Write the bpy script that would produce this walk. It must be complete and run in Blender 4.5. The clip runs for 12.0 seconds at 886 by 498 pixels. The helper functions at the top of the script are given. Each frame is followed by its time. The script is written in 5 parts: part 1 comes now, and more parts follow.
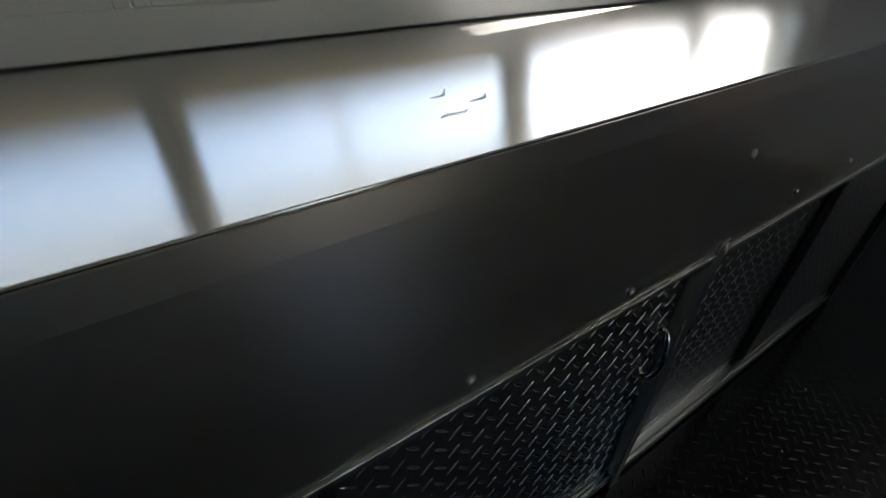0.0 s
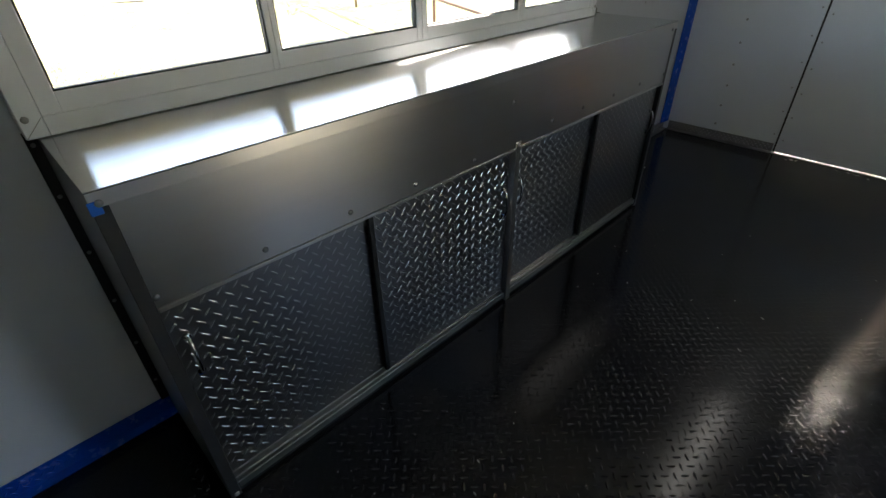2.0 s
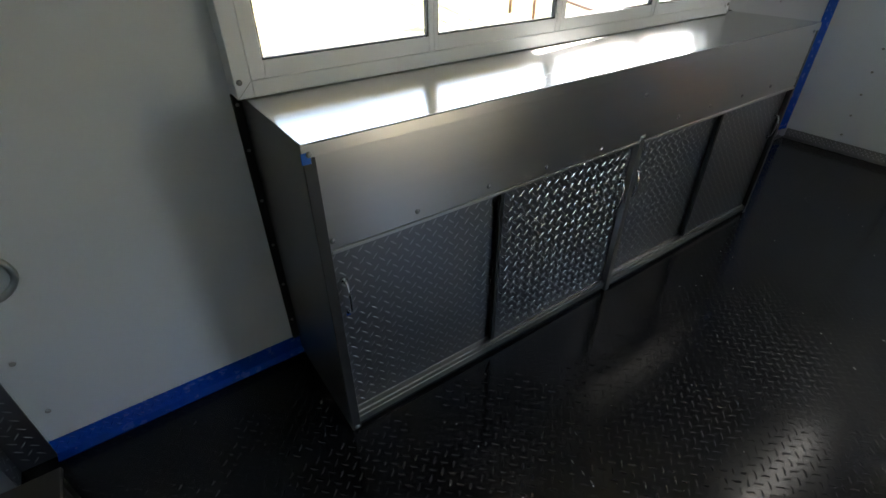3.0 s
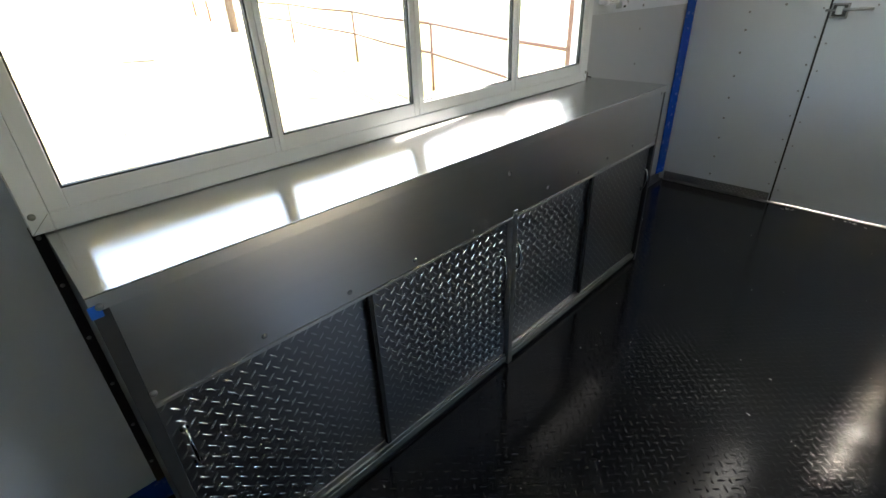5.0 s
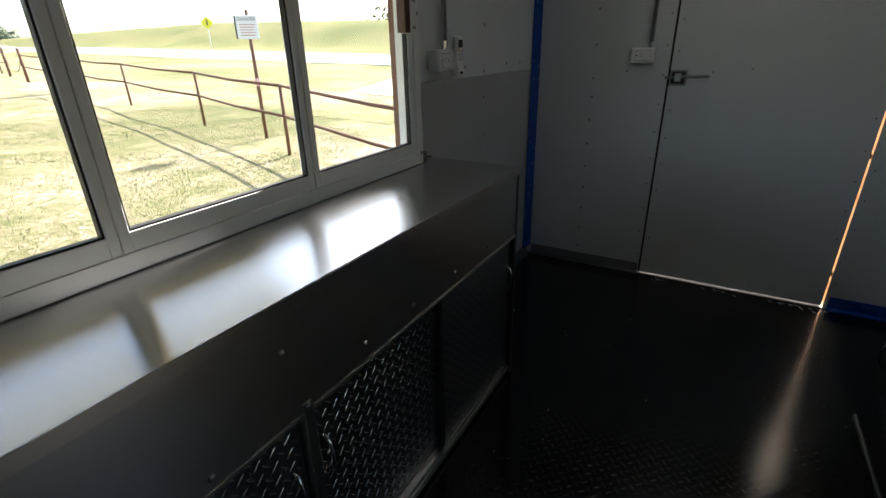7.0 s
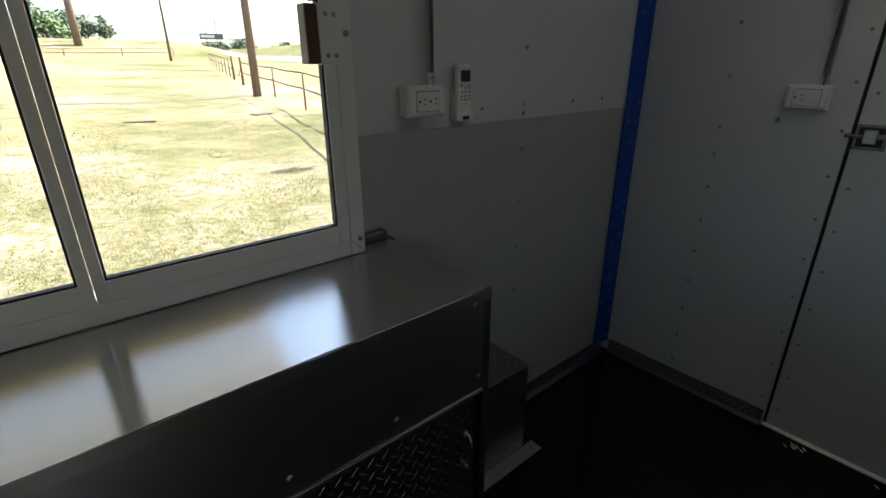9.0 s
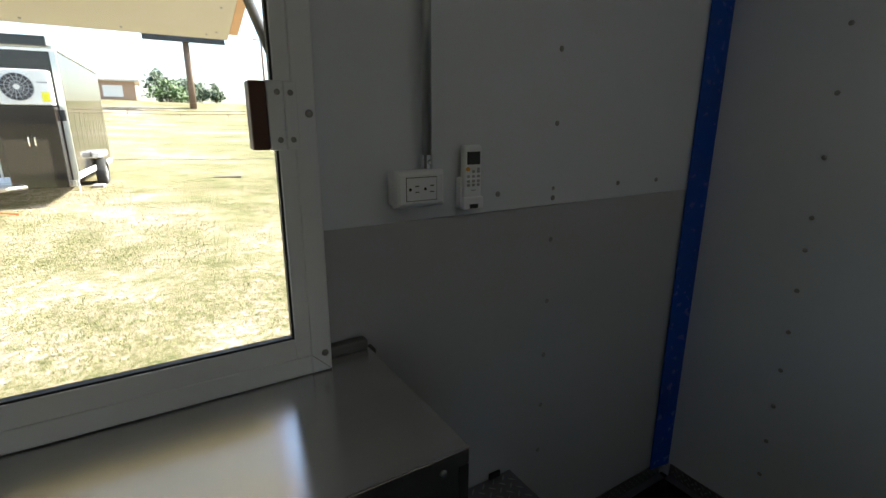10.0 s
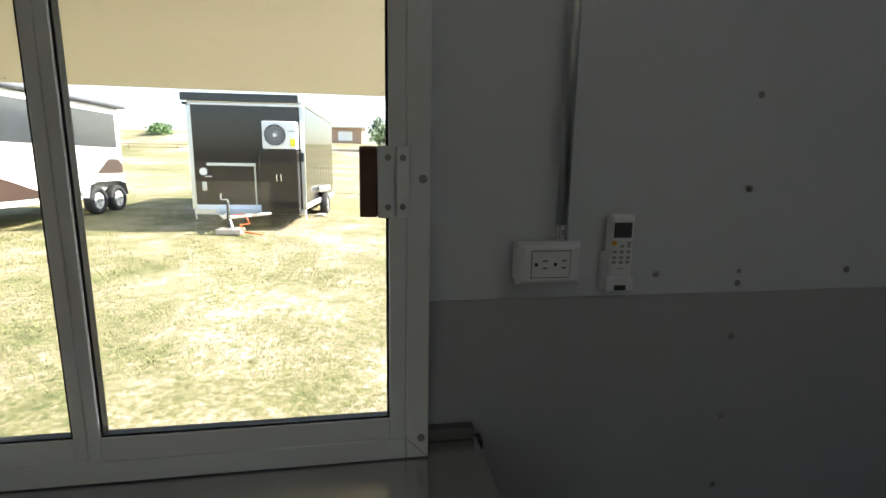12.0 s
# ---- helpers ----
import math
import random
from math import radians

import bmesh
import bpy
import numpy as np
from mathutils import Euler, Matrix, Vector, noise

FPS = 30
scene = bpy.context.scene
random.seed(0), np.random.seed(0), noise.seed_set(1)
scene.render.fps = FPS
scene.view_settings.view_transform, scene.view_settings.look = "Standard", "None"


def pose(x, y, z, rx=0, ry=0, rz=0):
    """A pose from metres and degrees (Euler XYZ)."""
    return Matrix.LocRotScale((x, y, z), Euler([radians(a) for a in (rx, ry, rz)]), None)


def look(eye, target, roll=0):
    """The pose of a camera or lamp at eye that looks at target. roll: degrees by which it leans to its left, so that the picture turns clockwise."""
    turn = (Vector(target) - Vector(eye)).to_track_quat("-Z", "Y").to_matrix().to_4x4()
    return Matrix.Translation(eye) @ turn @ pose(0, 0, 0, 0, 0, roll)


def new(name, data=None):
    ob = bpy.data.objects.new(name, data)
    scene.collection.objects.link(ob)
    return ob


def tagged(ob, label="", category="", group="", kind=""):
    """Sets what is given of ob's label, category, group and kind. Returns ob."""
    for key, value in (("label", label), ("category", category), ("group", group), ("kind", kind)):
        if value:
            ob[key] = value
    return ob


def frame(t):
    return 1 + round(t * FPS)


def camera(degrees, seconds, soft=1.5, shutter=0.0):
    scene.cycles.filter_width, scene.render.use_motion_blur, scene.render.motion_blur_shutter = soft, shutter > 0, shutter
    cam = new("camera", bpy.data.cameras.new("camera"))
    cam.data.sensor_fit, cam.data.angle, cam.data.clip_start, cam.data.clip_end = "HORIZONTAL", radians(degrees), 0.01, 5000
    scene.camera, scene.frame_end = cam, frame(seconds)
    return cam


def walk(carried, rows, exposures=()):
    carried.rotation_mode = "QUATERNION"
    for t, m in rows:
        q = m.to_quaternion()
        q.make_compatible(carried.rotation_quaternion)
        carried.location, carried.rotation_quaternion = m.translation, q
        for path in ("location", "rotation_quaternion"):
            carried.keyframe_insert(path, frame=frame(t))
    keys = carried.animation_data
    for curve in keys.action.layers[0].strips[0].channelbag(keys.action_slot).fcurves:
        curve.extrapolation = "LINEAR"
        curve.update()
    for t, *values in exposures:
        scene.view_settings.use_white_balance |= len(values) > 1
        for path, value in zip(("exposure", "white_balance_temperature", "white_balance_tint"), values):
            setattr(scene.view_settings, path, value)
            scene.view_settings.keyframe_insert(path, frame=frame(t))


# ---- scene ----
cam = camera(86.3, 12.0)
PATH = [
    (0, (0.518, 0.946, 1.022), (1.464, 2.258, -0.155), 2.06),
    (0.3, (0.401, 0.829, 1.079), (1.371, 2.09, -0.132), 1.51),
    (0.5, (0.344, 0.739, 1.134), (1.358, 1.952, -0.091), 1.16),
    (1, (0.23, 0.483, 1.171), (1.329, 1.652, -0.023), -0.1),
    (1.5, (0.1, 0.299, 1.223), (1.226, 1.49, 0.077), -1.1),
    (2, (-0.042, 0.286, 1.224), (1.115, 1.48, 0.112), -1.2),
    (2.5, (-0.196, 0.302, 1.236), (0.809, 1.617, 0.115), -1.1),
    (2.7, (-0.24, 0.31, 1.237), (0.681, 1.673, 0.099), -0.5),
    (4.5, (-0.165, 0.282, 1.276), (1.004, 1.534, 0.243), -1.7),
    (5, (-0.004, 0.307, 1.305), (1.211, 1.569, 0.34), -2.4),
    (5.5, (0.181, 0.326, 1.32), (1.466, 1.568, 0.423), -1.9),
    (6, (0.306, 0.384, 1.319), (1.744, 1.501, 0.492), -3.0),
    (6.5, (0.471, 0.516, 1.313), (2.071, 1.431, 0.536), -2.1),
    (7, (0.66, 0.546, 1.291), (2.241, 1.488, 0.507), -1.3),
    (7.5, (0.922, 0.508, 1.316), (2.414, 1.594, 0.544), -0.0),
    (7.7, (1.009, 0.471, 1.342), (2.463, 1.579, 0.533), -0.8),
    (9.3, (1.675, 0.551, 1.336), (2.776, 2.055, 0.609), -0.9),
    (9.5, (1.733, 0.571, 1.334), (2.779, 2.116, 0.612), -1.5),
    (10, (1.872, 0.64, 1.379), (2.882, 2.289, 0.869), 0.1),
    (10.5, (1.985, 0.637, 1.415), (2.736, 2.463, 1.093), -0.5),
    (11, (2.04, 0.606, 1.42), (2.673, 2.485, 1.156), 0.3),
    (11.5, (2.036, 0.603, 1.421), (2.494, 2.524, 1.106), 1.3),
    (12, (2.029, 0.727, 1.421), (2.35, 2.67, 1.068), 0.9),
]
EXPOSURES = [(0, 2.6), (0.5, 2.6), (1.0, 2.75), (1.5, 3.25), (2.0, 3.55), (2.7, 3.75), (4.5, 4.25), (5.0, 4.05), (5.5, 3.55), (6.0, 2.85), (6.5, 2.3), (7.5, 2.0), (9.5, 2.05), (12, 2.05)]
walk(cam, [(t, look(eye, target, roll)) for t, eye, target, roll in PATH], EXPOSURES)

# ---- light ----
SUN_DIR = Vector((0.765, 0.120, 0.632)).normalized()
world = bpy.data.worlds.new("sky")
world.use_nodes = True
scene.world = world
wn = world.node_tree
sky = wn.nodes.new("ShaderNodeTexSky")
sky.sky_type, sky.sun_disc = "NISHITA", False
sky.sun_elevation = math.asin(SUN_DIR.z)
sky.sun_rotation = math.atan2(SUN_DIR.x, SUN_DIR.y)
sky.air_density, sky.dust_density, sky.ozone_density = 1.0, 2.4, 0.6
wn.links.new(sky.outputs[0], wn.nodes["Background"].inputs[0])
wn.nodes["Background"].inputs[1].default_value = 0.15
sun_data = bpy.data.lights.new("sun", "SUN")
sun_data.energy, sun_data.angle, sun_data.color = 5.0, radians(0.5), (1.0, 0.94, 0.84)
sun = new("sun", sun_data)
sun.matrix_world = look(SUN_DIR * 50, (0, 0, 0))
tagged(sun, kind="structure")


# ---- materials ----
def mat(name, color, rough=0.5, metal=0.0, vary=0.12, scale=6.0, bump=0.0, bump_scale=80.0, stretch=(1, 1, 1), rough_vary=0.08, spec=0.5, fine=0.0, piece=0.0, brushed=None):
    m = bpy.data.materials.new(name)
    m.use_nodes = True
    nt = m.node_tree
    b = nt.nodes["Principled BSDF"]
    b.inputs["Metallic"].default_value = metal
    b.inputs["Specular IOR Level"].default_value = spec
    co = nt.nodes.new("ShaderNodeTexCoord")
    mp = nt.nodes.new("ShaderNodeMapping")
    mp.inputs["Scale"].default_value = stretch
    nt.links.new(co.outputs["Object"], mp.inputs[0])
    n1 = nt.nodes.new("ShaderNodeTexNoise")
    n1.inputs["Scale"].default_value, n1.inputs["Detail"].default_value = scale, 5
    n2 = nt.nodes.new("ShaderNodeTexNoise")
    n2.inputs["Scale"].default_value, n2.inputs["Detail"].default_value = bump_scale, 4
    nt.links.new(mp.outputs[0], n1.inputs[0])
    nt.links.new(mp.outputs[0], n2.inputs[0])
    mix = nt.nodes.new("ShaderNodeMix")
    mix.data_type = "RGBA"
    mix.inputs[6].default_value = (*[c * (1 - vary) for c in color], 1)
    mix.inputs[7].default_value = (*[min(1, c * (1 + vary)) for c in color], 1)
    nt.links.new(n1.outputs[0], mix.inputs[0])
    out = mix.outputs[2]
    if fine or piece:
        hsv = nt.nodes.new("ShaderNodeHueSaturation")
        nt.links.new(out, hsv.inputs["Color"])
        mr = nt.nodes.new("ShaderNodeMapRange")
        mr.inputs[3].default_value, mr.inputs[4].default_value = 1 - fine - piece, 1 + fine + piece
        if piece:
            oi = nt.nodes.new("ShaderNodeObjectInfo")
            nt.links.new(oi.outputs["Random"], mr.inputs[0])
        else:
            nt.links.new(n2.outputs[0], mr.inputs[0])
        nt.links.new(mr.outputs[0], hsv.inputs["Value"])
        out = hsv.outputs[0]
    nt.links.new(out, b.inputs["Base Color"])
    rr = nt.nodes.new("ShaderNodeMapRange")
    rr.inputs[3].default_value, rr.inputs[4].default_value = max(0.02, rough - rough_vary), min(1, rough + rough_vary)
    nt.links.new(n1.outputs[0], rr.inputs[0])
    nt.links.new(rr.outputs[0], b.inputs["Roughness"])
    if bump:
        bp = nt.nodes.new("ShaderNodeBump")
        bp.inputs["Strength"].default_value, bp.inputs["Distance"].default_value = bump, 0.002
        nt.links.new(n2.outputs[0], bp.inputs["Height"])
        nt.links.new(bp.outputs[0], b.inputs["Normal"])
    if brushed:
        across = nt.nodes.new("ShaderNodeCombineXYZ")
        for k in range(3):
            across.inputs[k].default_value = brushed[k]
        b.inputs["Anisotropic"].default_value = brushed[3]
        nt.links.new(across.outputs[0], b.inputs["Tangent"])
    return m


M_WALL = mat("white_panel", (0.655, 0.69, 0.75), 0.38, vary=0.05, scale=3, bump=0.05, bump_scale=14, rough_vary=0.06)
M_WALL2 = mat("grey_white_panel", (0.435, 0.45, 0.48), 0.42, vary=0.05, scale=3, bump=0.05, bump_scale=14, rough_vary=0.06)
M_WALL_SHADE = mat("shaded_panel", (0.27, 0.275, 0.28), 0.45, vary=0.08, scale=3, bump=0.05, bump_scale=14, rough_vary=0.06)
M_CEIL = mat("ceiling_panel", (0.60, 0.61, 0.62), 0.5, vary=0.05, scale=3)
M_FLOOR = mat("black_tread_floor", (0.0065, 0.0065, 0.0075), 0.16, vary=0.3, scale=2.2, bump=0.02, bump_scale=160, rough_vary=0.03, spec=0.27)
M_STEEL = mat("brushed_steel", (0.57, 0.565, 0.56), 0.22, 1.0, vary=0.05, scale=8, bump=0.03, bump_scale=90, stretch=(0.25, 6, 6), rough_vary=0.03, brushed=(0, 1, 0, 0.85))
M_APRON = mat("brushed_steel_front", (0.55, 0.54, 0.53), 0.30, 1.0, vary=0.05, scale=6, stretch=(0.25, 6, 6), rough_vary=0.03, brushed=(0, 0, 1, 0.3))
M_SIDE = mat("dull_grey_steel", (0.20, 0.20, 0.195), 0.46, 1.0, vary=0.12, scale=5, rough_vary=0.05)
M_TREAD = mat("polished_tread_lugs", (0.009, 0.009, 0.010), 0.24, vary=0.3, scale=6, rough_vary=0.05, spec=0.32)
M_LAMP = mat("lit_diffuser", (0.8, 0.8, 0.78), 0.4)
M_LAMP.node_tree.nodes["Principled BSDF"].inputs["Emission Color"].default_value = (1, 0.96, 0.88, 1)
M_LAMP.node_tree.nodes["Principled BSDF"].inputs["Emission Strength"].default_value = 1.5
M_PLATE = mat("diamond_plate", (0.27, 0.27, 0.285), 0.36, 1.0, vary=0.12, scale=7, rough_vary=0.04)
M_LUG = mat("worn_bright_lugs", (0.48, 0.48, 0.50), 0.33, 1.0, vary=0.15, scale=40, rough_vary=0.06)
M_ALU = mat("aluminium", (0.62, 0.62, 0.61), 0.32, 1.0, vary=0.08, scale=9, bump=0.1, bump_scale=120, rough_vary=0.08)
M_GALV = mat("galvanised_pipe", (0.58, 0.60, 0.61), 0.36, 1.0, vary=0.15, scale=24, rough_vary=0.08)
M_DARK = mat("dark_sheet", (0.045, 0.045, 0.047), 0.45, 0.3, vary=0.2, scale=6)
M_BLACK = mat("black_rubber", (0.012, 0.012, 0.013), 0.55, vary=0.25, scale=20)
M_ZINC = mat("zinc_latch", (0.30, 0.30, 0.31), 0.34, 1.0, vary=0.25, scale=50, rough_vary=0.1)
M_BLUE = mat("blue_film", (0.002, 0.062, 0.42), 0.26, vary=0.06, scale=30, bump=0.10, bump_scale=30, rough_vary=0.06)
M_FRAME = mat("white_window_frame", (0.76, 0.785, 0.83), 0.35, vary=0.03, scale=5, rough_vary=0.05)
M_PLASTIC = mat("white_plastic", (0.79, 0.81, 0.86), 0.32, vary=0.03, scale=12)
M_LCD = mat("grey_display", (0.05, 0.055, 0.055), 0.2, vary=0.1, scale=20)
M_GREYBTN = mat("grey_button", (0.35, 0.36, 0.37), 0.45, vary=0.1, scale=30)
M_ORANGE = mat("orange_button", (0.80, 0.36, 0.03), 0.4, vary=0.1, scale=30)
M_CHROME = mat("chrome", (0.75, 0.76, 0.77), 0.12, 1.0, vary=0.05, scale=20, rough_vary=0.04)
M_SCREW = mat("zinc_screw", (0.34, 0.34, 0.34), 0.4, 1.0, vary=0.15, scale=60)
M_BROWN = mat("brown_latch", (0.085, 0.035, 0.022), 0.42, 0.1, vary=0.2, scale=20)
M_BLUETAPE = mat("blue_tape", (0.01, 0.13, 0.62), 0.4, vary=0.2, scale=60)
M_RED = mat("red_knob", (0.62, 0.03, 0.02), 0.35, vary=0.1, scale=30)
M_BAG = mat("clear_plastic_bag", (0.75, 0.76, 0.77), 0.18, vary=0.1, scale=30, bump=0.6, bump_scale=40)
M_SEAL = mat("black_gasket", (0.008, 0.008, 0.008), 0.6, vary=0.2, scale=30)
M_AWN = mat("beige_awning_panel", (0.70, 0.61, 0.49), 0.45, vary=0.05, scale=3)
M_RUST = mat("rusty_pipe", (0.16, 0.075, 0.045), 0.8, 0.0, vary=0.35, scale=9, bump=0.3, bump_scale=60)
M_POLE = mat("weathered_pole_wood", (0.17, 0.115, 0.085), 0.9, vary=0.35, scale=5, bump=0.5, bump_scale=30, stretch=(6, 6, 0.4))
M_ROAD = mat("pale_asphalt", (0.24, 0.235, 0.23), 0.9, vary=0.15, scale=0.6)
M_SIGN = mat("white_sign", (0.75, 0.74, 0.72), 0.45, vary=0.05, scale=6)
M_SIGNTXT = mat("sign_print", (0.03, 0.03, 0.03), 0.5, vary=0.1, scale=20)
M_SIGNRED = mat("faded_red_print", (0.45, 0.20, 0.16), 0.5, vary=0.1, scale=20)
M_YELLOW = mat("yellow_sign", (0.80, 0.72, 0.03), 0.4, vary=0.08, scale=8)
M_TBLACK = mat("black_trailer_skin", (0.020, 0.016, 0.015), 0.05, vary=0.25, scale=3, bump=0.12, bump_scale=1.3, rough_vary=0.03)
M_TWHITE = mat("white_trailer_skin", (0.75, 0.75, 0.74), 0.25, vary=0.06, scale=2, bump=0.1, bump_scale=2.5)
M_TYRE = mat("tyre_rubber", (0.02, 0.02, 0.021), 0.75, vary=0.25, scale=14)
M_RIM = mat("white_rim", (0.72, 0.72, 0.72), 0.35, vary=0.06, scale=12)
M_BROWNW = mat("dark_brown_wave", (0.05, 0.03, 0.024), 0.4, vary=0.2, scale=5)
M_TINT = mat("dark_smoked_panel", (0.045, 0.05, 0.055), 0.15, vary=0.3, scale=4)
M_BLOCK = mat("concrete_block", (0.42, 0.36, 0.31), 0.9, vary=0.2, scale=14, bump=0.4)
M_HOSE = mat("orange_hose", (0.65, 0.12, 0.03), 0.45, vary=0.15, scale=20)
M_LEAF = mat("leaf_green", (0.055, 0.11, 0.028), 0.6, vary=0.5, scale=0.9)
M_LEAFD = mat("leaf_dark_green", (0.03, 0.06, 0.025), 0.65, vary=0.5, scale=0.7)
M_BARK = mat("bark", (0.10, 0.075, 0.055), 0.9, vary=0.3, scale=8, bump=0.5)
M_BRICKB = mat("tan_block_wall", (0.40, 0.27, 0.20), 0.85, vary=0.1, scale=1.5)
M_ROOF = mat("pale_metal_roof", (0.60, 0.58, 0.55), 0.5, 0.0, vary=0.08, scale=1)
M_PANEW = mat("white_shutter", (0.75, 0.76, 0.77), 0.5, vary=0.05, scale=1)
M_CONC = mat("worn_concrete", (0.45, 0.40, 0.34), 0.9, vary=0.2, scale=4)


def glass_mat():
    m = bpy.data.materials.new("window_glass")
    m.use_nodes = True
    nt = m.node_tree
    nt.nodes.remove(nt.nodes["Principled BSDF"])
    tr = nt.nodes.new("ShaderNodeBsdfTransparent")
    tr.inputs[0].default_value = (0.93, 0.95, 0.94, 1)
    gl = nt.nodes.new("ShaderNodeBsdfGlossy")
    gl.inputs["Roughness"].default_value = 0.02
    lw = nt.nodes.new("ShaderNodeLayerWeight")
    lw.inputs[0].default_value = 0.5
    pw = nt.nodes.new("ShaderNodeMath")
    pw.operation = "POWER"
    pw.inputs[1].default_value = 4.0
    nt.links.new(lw.outputs["Facing"], pw.inputs[0])
    fr = nt.nodes.new("ShaderNodeMapRange")
    fr.inputs[3].default_value, fr.inputs[4].default_value = 0.03, 0.7
    nt.links.new(pw.outputs[0], fr.inputs[0])
    mx = nt.nodes.new("ShaderNodeMixShader")
    nt.links.new(fr.outputs[0], mx.inputs[0])
    nt.links.new(tr.outputs[0], mx.inputs[1])
    nt.links.new(gl.outputs[0], mx.inputs[2])
    nt.links.new(mx.outputs[0], nt.nodes["Material Output"].inputs[0])
    return m


M_GLASS = glass_mat()


def ground_mat():
    m = bpy.data.materials.new("dry_grass_ground")
    m.use_nodes = True
    nt = m.node_tree
    b = nt.nodes["Principled BSDF"]
    b.inputs["Roughness"].default_value = 0.95
    b.inputs["Specular IOR Level"].default_value = 0.1
    co = nt.nodes.new("ShaderNodeTexCoord")
    def noise_node(s, d=6, rough=0.6):
        n = nt.nodes.new("ShaderNodeTexNoise")
        n.inputs["Scale"].default_value, n.inputs["Detail"].default_value, n.inputs["Roughness"].default_value = s, d, rough
        nt.links.new(co.outputs["Object"], n.inputs[0])
        return n
    big, mid, fine = noise_node(0.13), noise_node(1.6, 8, 0.75), noise_node(14, 8, 0.85)
    add = nt.nodes.new("ShaderNodeMath")
    add.operation = "ADD"
    nt.links.new(big.outputs[0], add.inputs[0])
    nt.links.new(mid.outputs[0], add.inputs[1])
    add2 = nt.nodes.new("ShaderNodeMath")
    add2.operation = "MULTIPLY_ADD"
    add2.inputs[1].default_value, add2.inputs[2].default_value = 1.7, 0.0
    nt.links.new(fine.outputs[0], add2.inputs[0])
    add3 = nt.nodes.new("ShaderNodeMath")
    nt.links.new(add.outputs[0], add3.inputs[0])
    nt.links.new(add2.outputs[0], add3.inputs[1])
    half = nt.nodes.new("ShaderNodeMath")
    half.operation = "MULTIPLY"
    half.inputs[1].default_value = 0.385
    nt.links.new(add3.outputs[0], half.inputs[0])
    def ramp_node(stops):
        ramp = nt.nodes.new("ShaderNodeValToRGB")
        el = ramp.color_ramp.elements
        el[0].position, el[0].color = stops[0][0], (*stops[0][1], 1)
        el[1].position, el[1].color = stops[-1][0], (*stops[-1][1], 1)
        for p, c in stops[1:-1]:
            el.new(p).color = (*c, 1)
        nt.links.new(half.outputs[0], ramp.inputs[0])
        return ramp
    dry = ramp_node([(0.55, (0.048, 0.068, 0.026)), (0.63, (0.108, 0.118, 0.048)), (0.69, (0.185, 0.168, 0.082)), (0.745, (0.275, 0.230, 0.152)), (0.81, (0.46, 0.395, 0.34))])
    lush = ramp_node([(0.54, (0.050, 0.072, 0.022)), (0.65, (0.125, 0.138, 0.046)), (0.77, (0.24, 0.215, 0.098))])
    sep = nt.nodes.new("ShaderNodeSeparateXYZ")
    nt.links.new(co.outputs["Object"], sep.inputs[0])
    away = nt.nodes.new("ShaderNodeMapRange")
    away.inputs[1].default_value, away.inputs[2].default_value = 2.0, 40.0
    nt.links.new(sep.outputs[0], away.inputs[0])
    mixg = nt.nodes.new("ShaderNodeMix")
    mixg.data_type = "RGBA"
    nt.links.new(away.outputs[0], mixg.inputs[0])
    nt.links.new(dry.outputs[0], mixg.inputs[6])
    nt.links.new(lush.outputs[0], mixg.inputs[7])
    nt.links.new(mixg.outputs[2], b.inputs["Base Color"])
    bp = nt.nodes.new("ShaderNodeBump")
    bp.inputs["Strength"].default_value, bp.inputs["Distance"].default_value = 0.7, 0.03
    nt.links.new(fine.outputs[0], bp.inputs["Height"])
    nt.links.new(bp.outputs[0], b.inputs["Normal"])
    return m


M_GROUND = ground_mat()
M_GRASS = mat("grass_blades", (0.120, 0.128, 0.040), 0.8, vary=0.55, scale=1.6, fine=0.35, bump_scale=90)
_nt = M_GRASS.node_tree
_geo = _nt.nodes.new("ShaderNodeNewGeometry")
_mix = _nt.nodes.new("ShaderNodeMix")
_mix.data_type = "RGBA"
_mix.inputs[6].default_value, _mix.inputs[7].default_value = (0.085, 0.122, 0.030, 1), (0.33, 0.29, 0.13, 1)
_nt.links.new(_geo.outputs["Random Per Island"], _mix.inputs[0])
_nt.links.new(_mix.outputs[2], _nt.nodes["Principled BSDF"].inputs["Base Color"])


# ---- mesh helpers ----
def mesh_ob(name, bm, material, parent=None, label="", smooth=False):
    me = bpy.data.meshes.new(name)
    bm.normal_update()
    bm.to_mesh(me)
    bm.free()
    me.materials.append(material)
    if smooth:
        for p in me.polygons:
            p.use_smooth = True
    ob = new(name, me)
    if parent is not None:
        ob.parent = parent
    if label:
        ob["label"] = label
    return ob


def part(name, bm, material, parent, label="", smooth=False):
    return mesh_ob(name, bm, material, parent, label, smooth)


def thing(name, label, category, loc=(0, 0, 0), rz=0, group="", kind=""):
    ob = new(name)
    ob.matrix_world = pose(*loc, 0, 0, rz)
    return tagged(ob, label, category, group, kind)


def box(x0, x1, y0, y1, z0, z1, bevel=0.0, seg=2, bm=None):
    b2 = bmesh.new()
    bmesh.ops.create_cube(b2, size=1, matrix=Matrix.LocRotScale(((x0 + x1) / 2, (y0 + y1) / 2, (z0 + z1) / 2), None, (abs(x1 - x0), abs(y1 - y0), abs(z1 - z0))))
    if bevel:
        bmesh.ops.bevel(b2, geom=b2.edges[:], offset=bevel, segments=seg, affect="EDGES", profile=0.5)
    if bm is None:
        return b2
    return join(bm, b2)


def join(bm, other):
    me = bpy.data.meshes.new("tmp")
    other.to_mesh(me)
    other.free()
    bm.from_mesh(me)
    bpy.data.meshes.remove(me)
    return bm


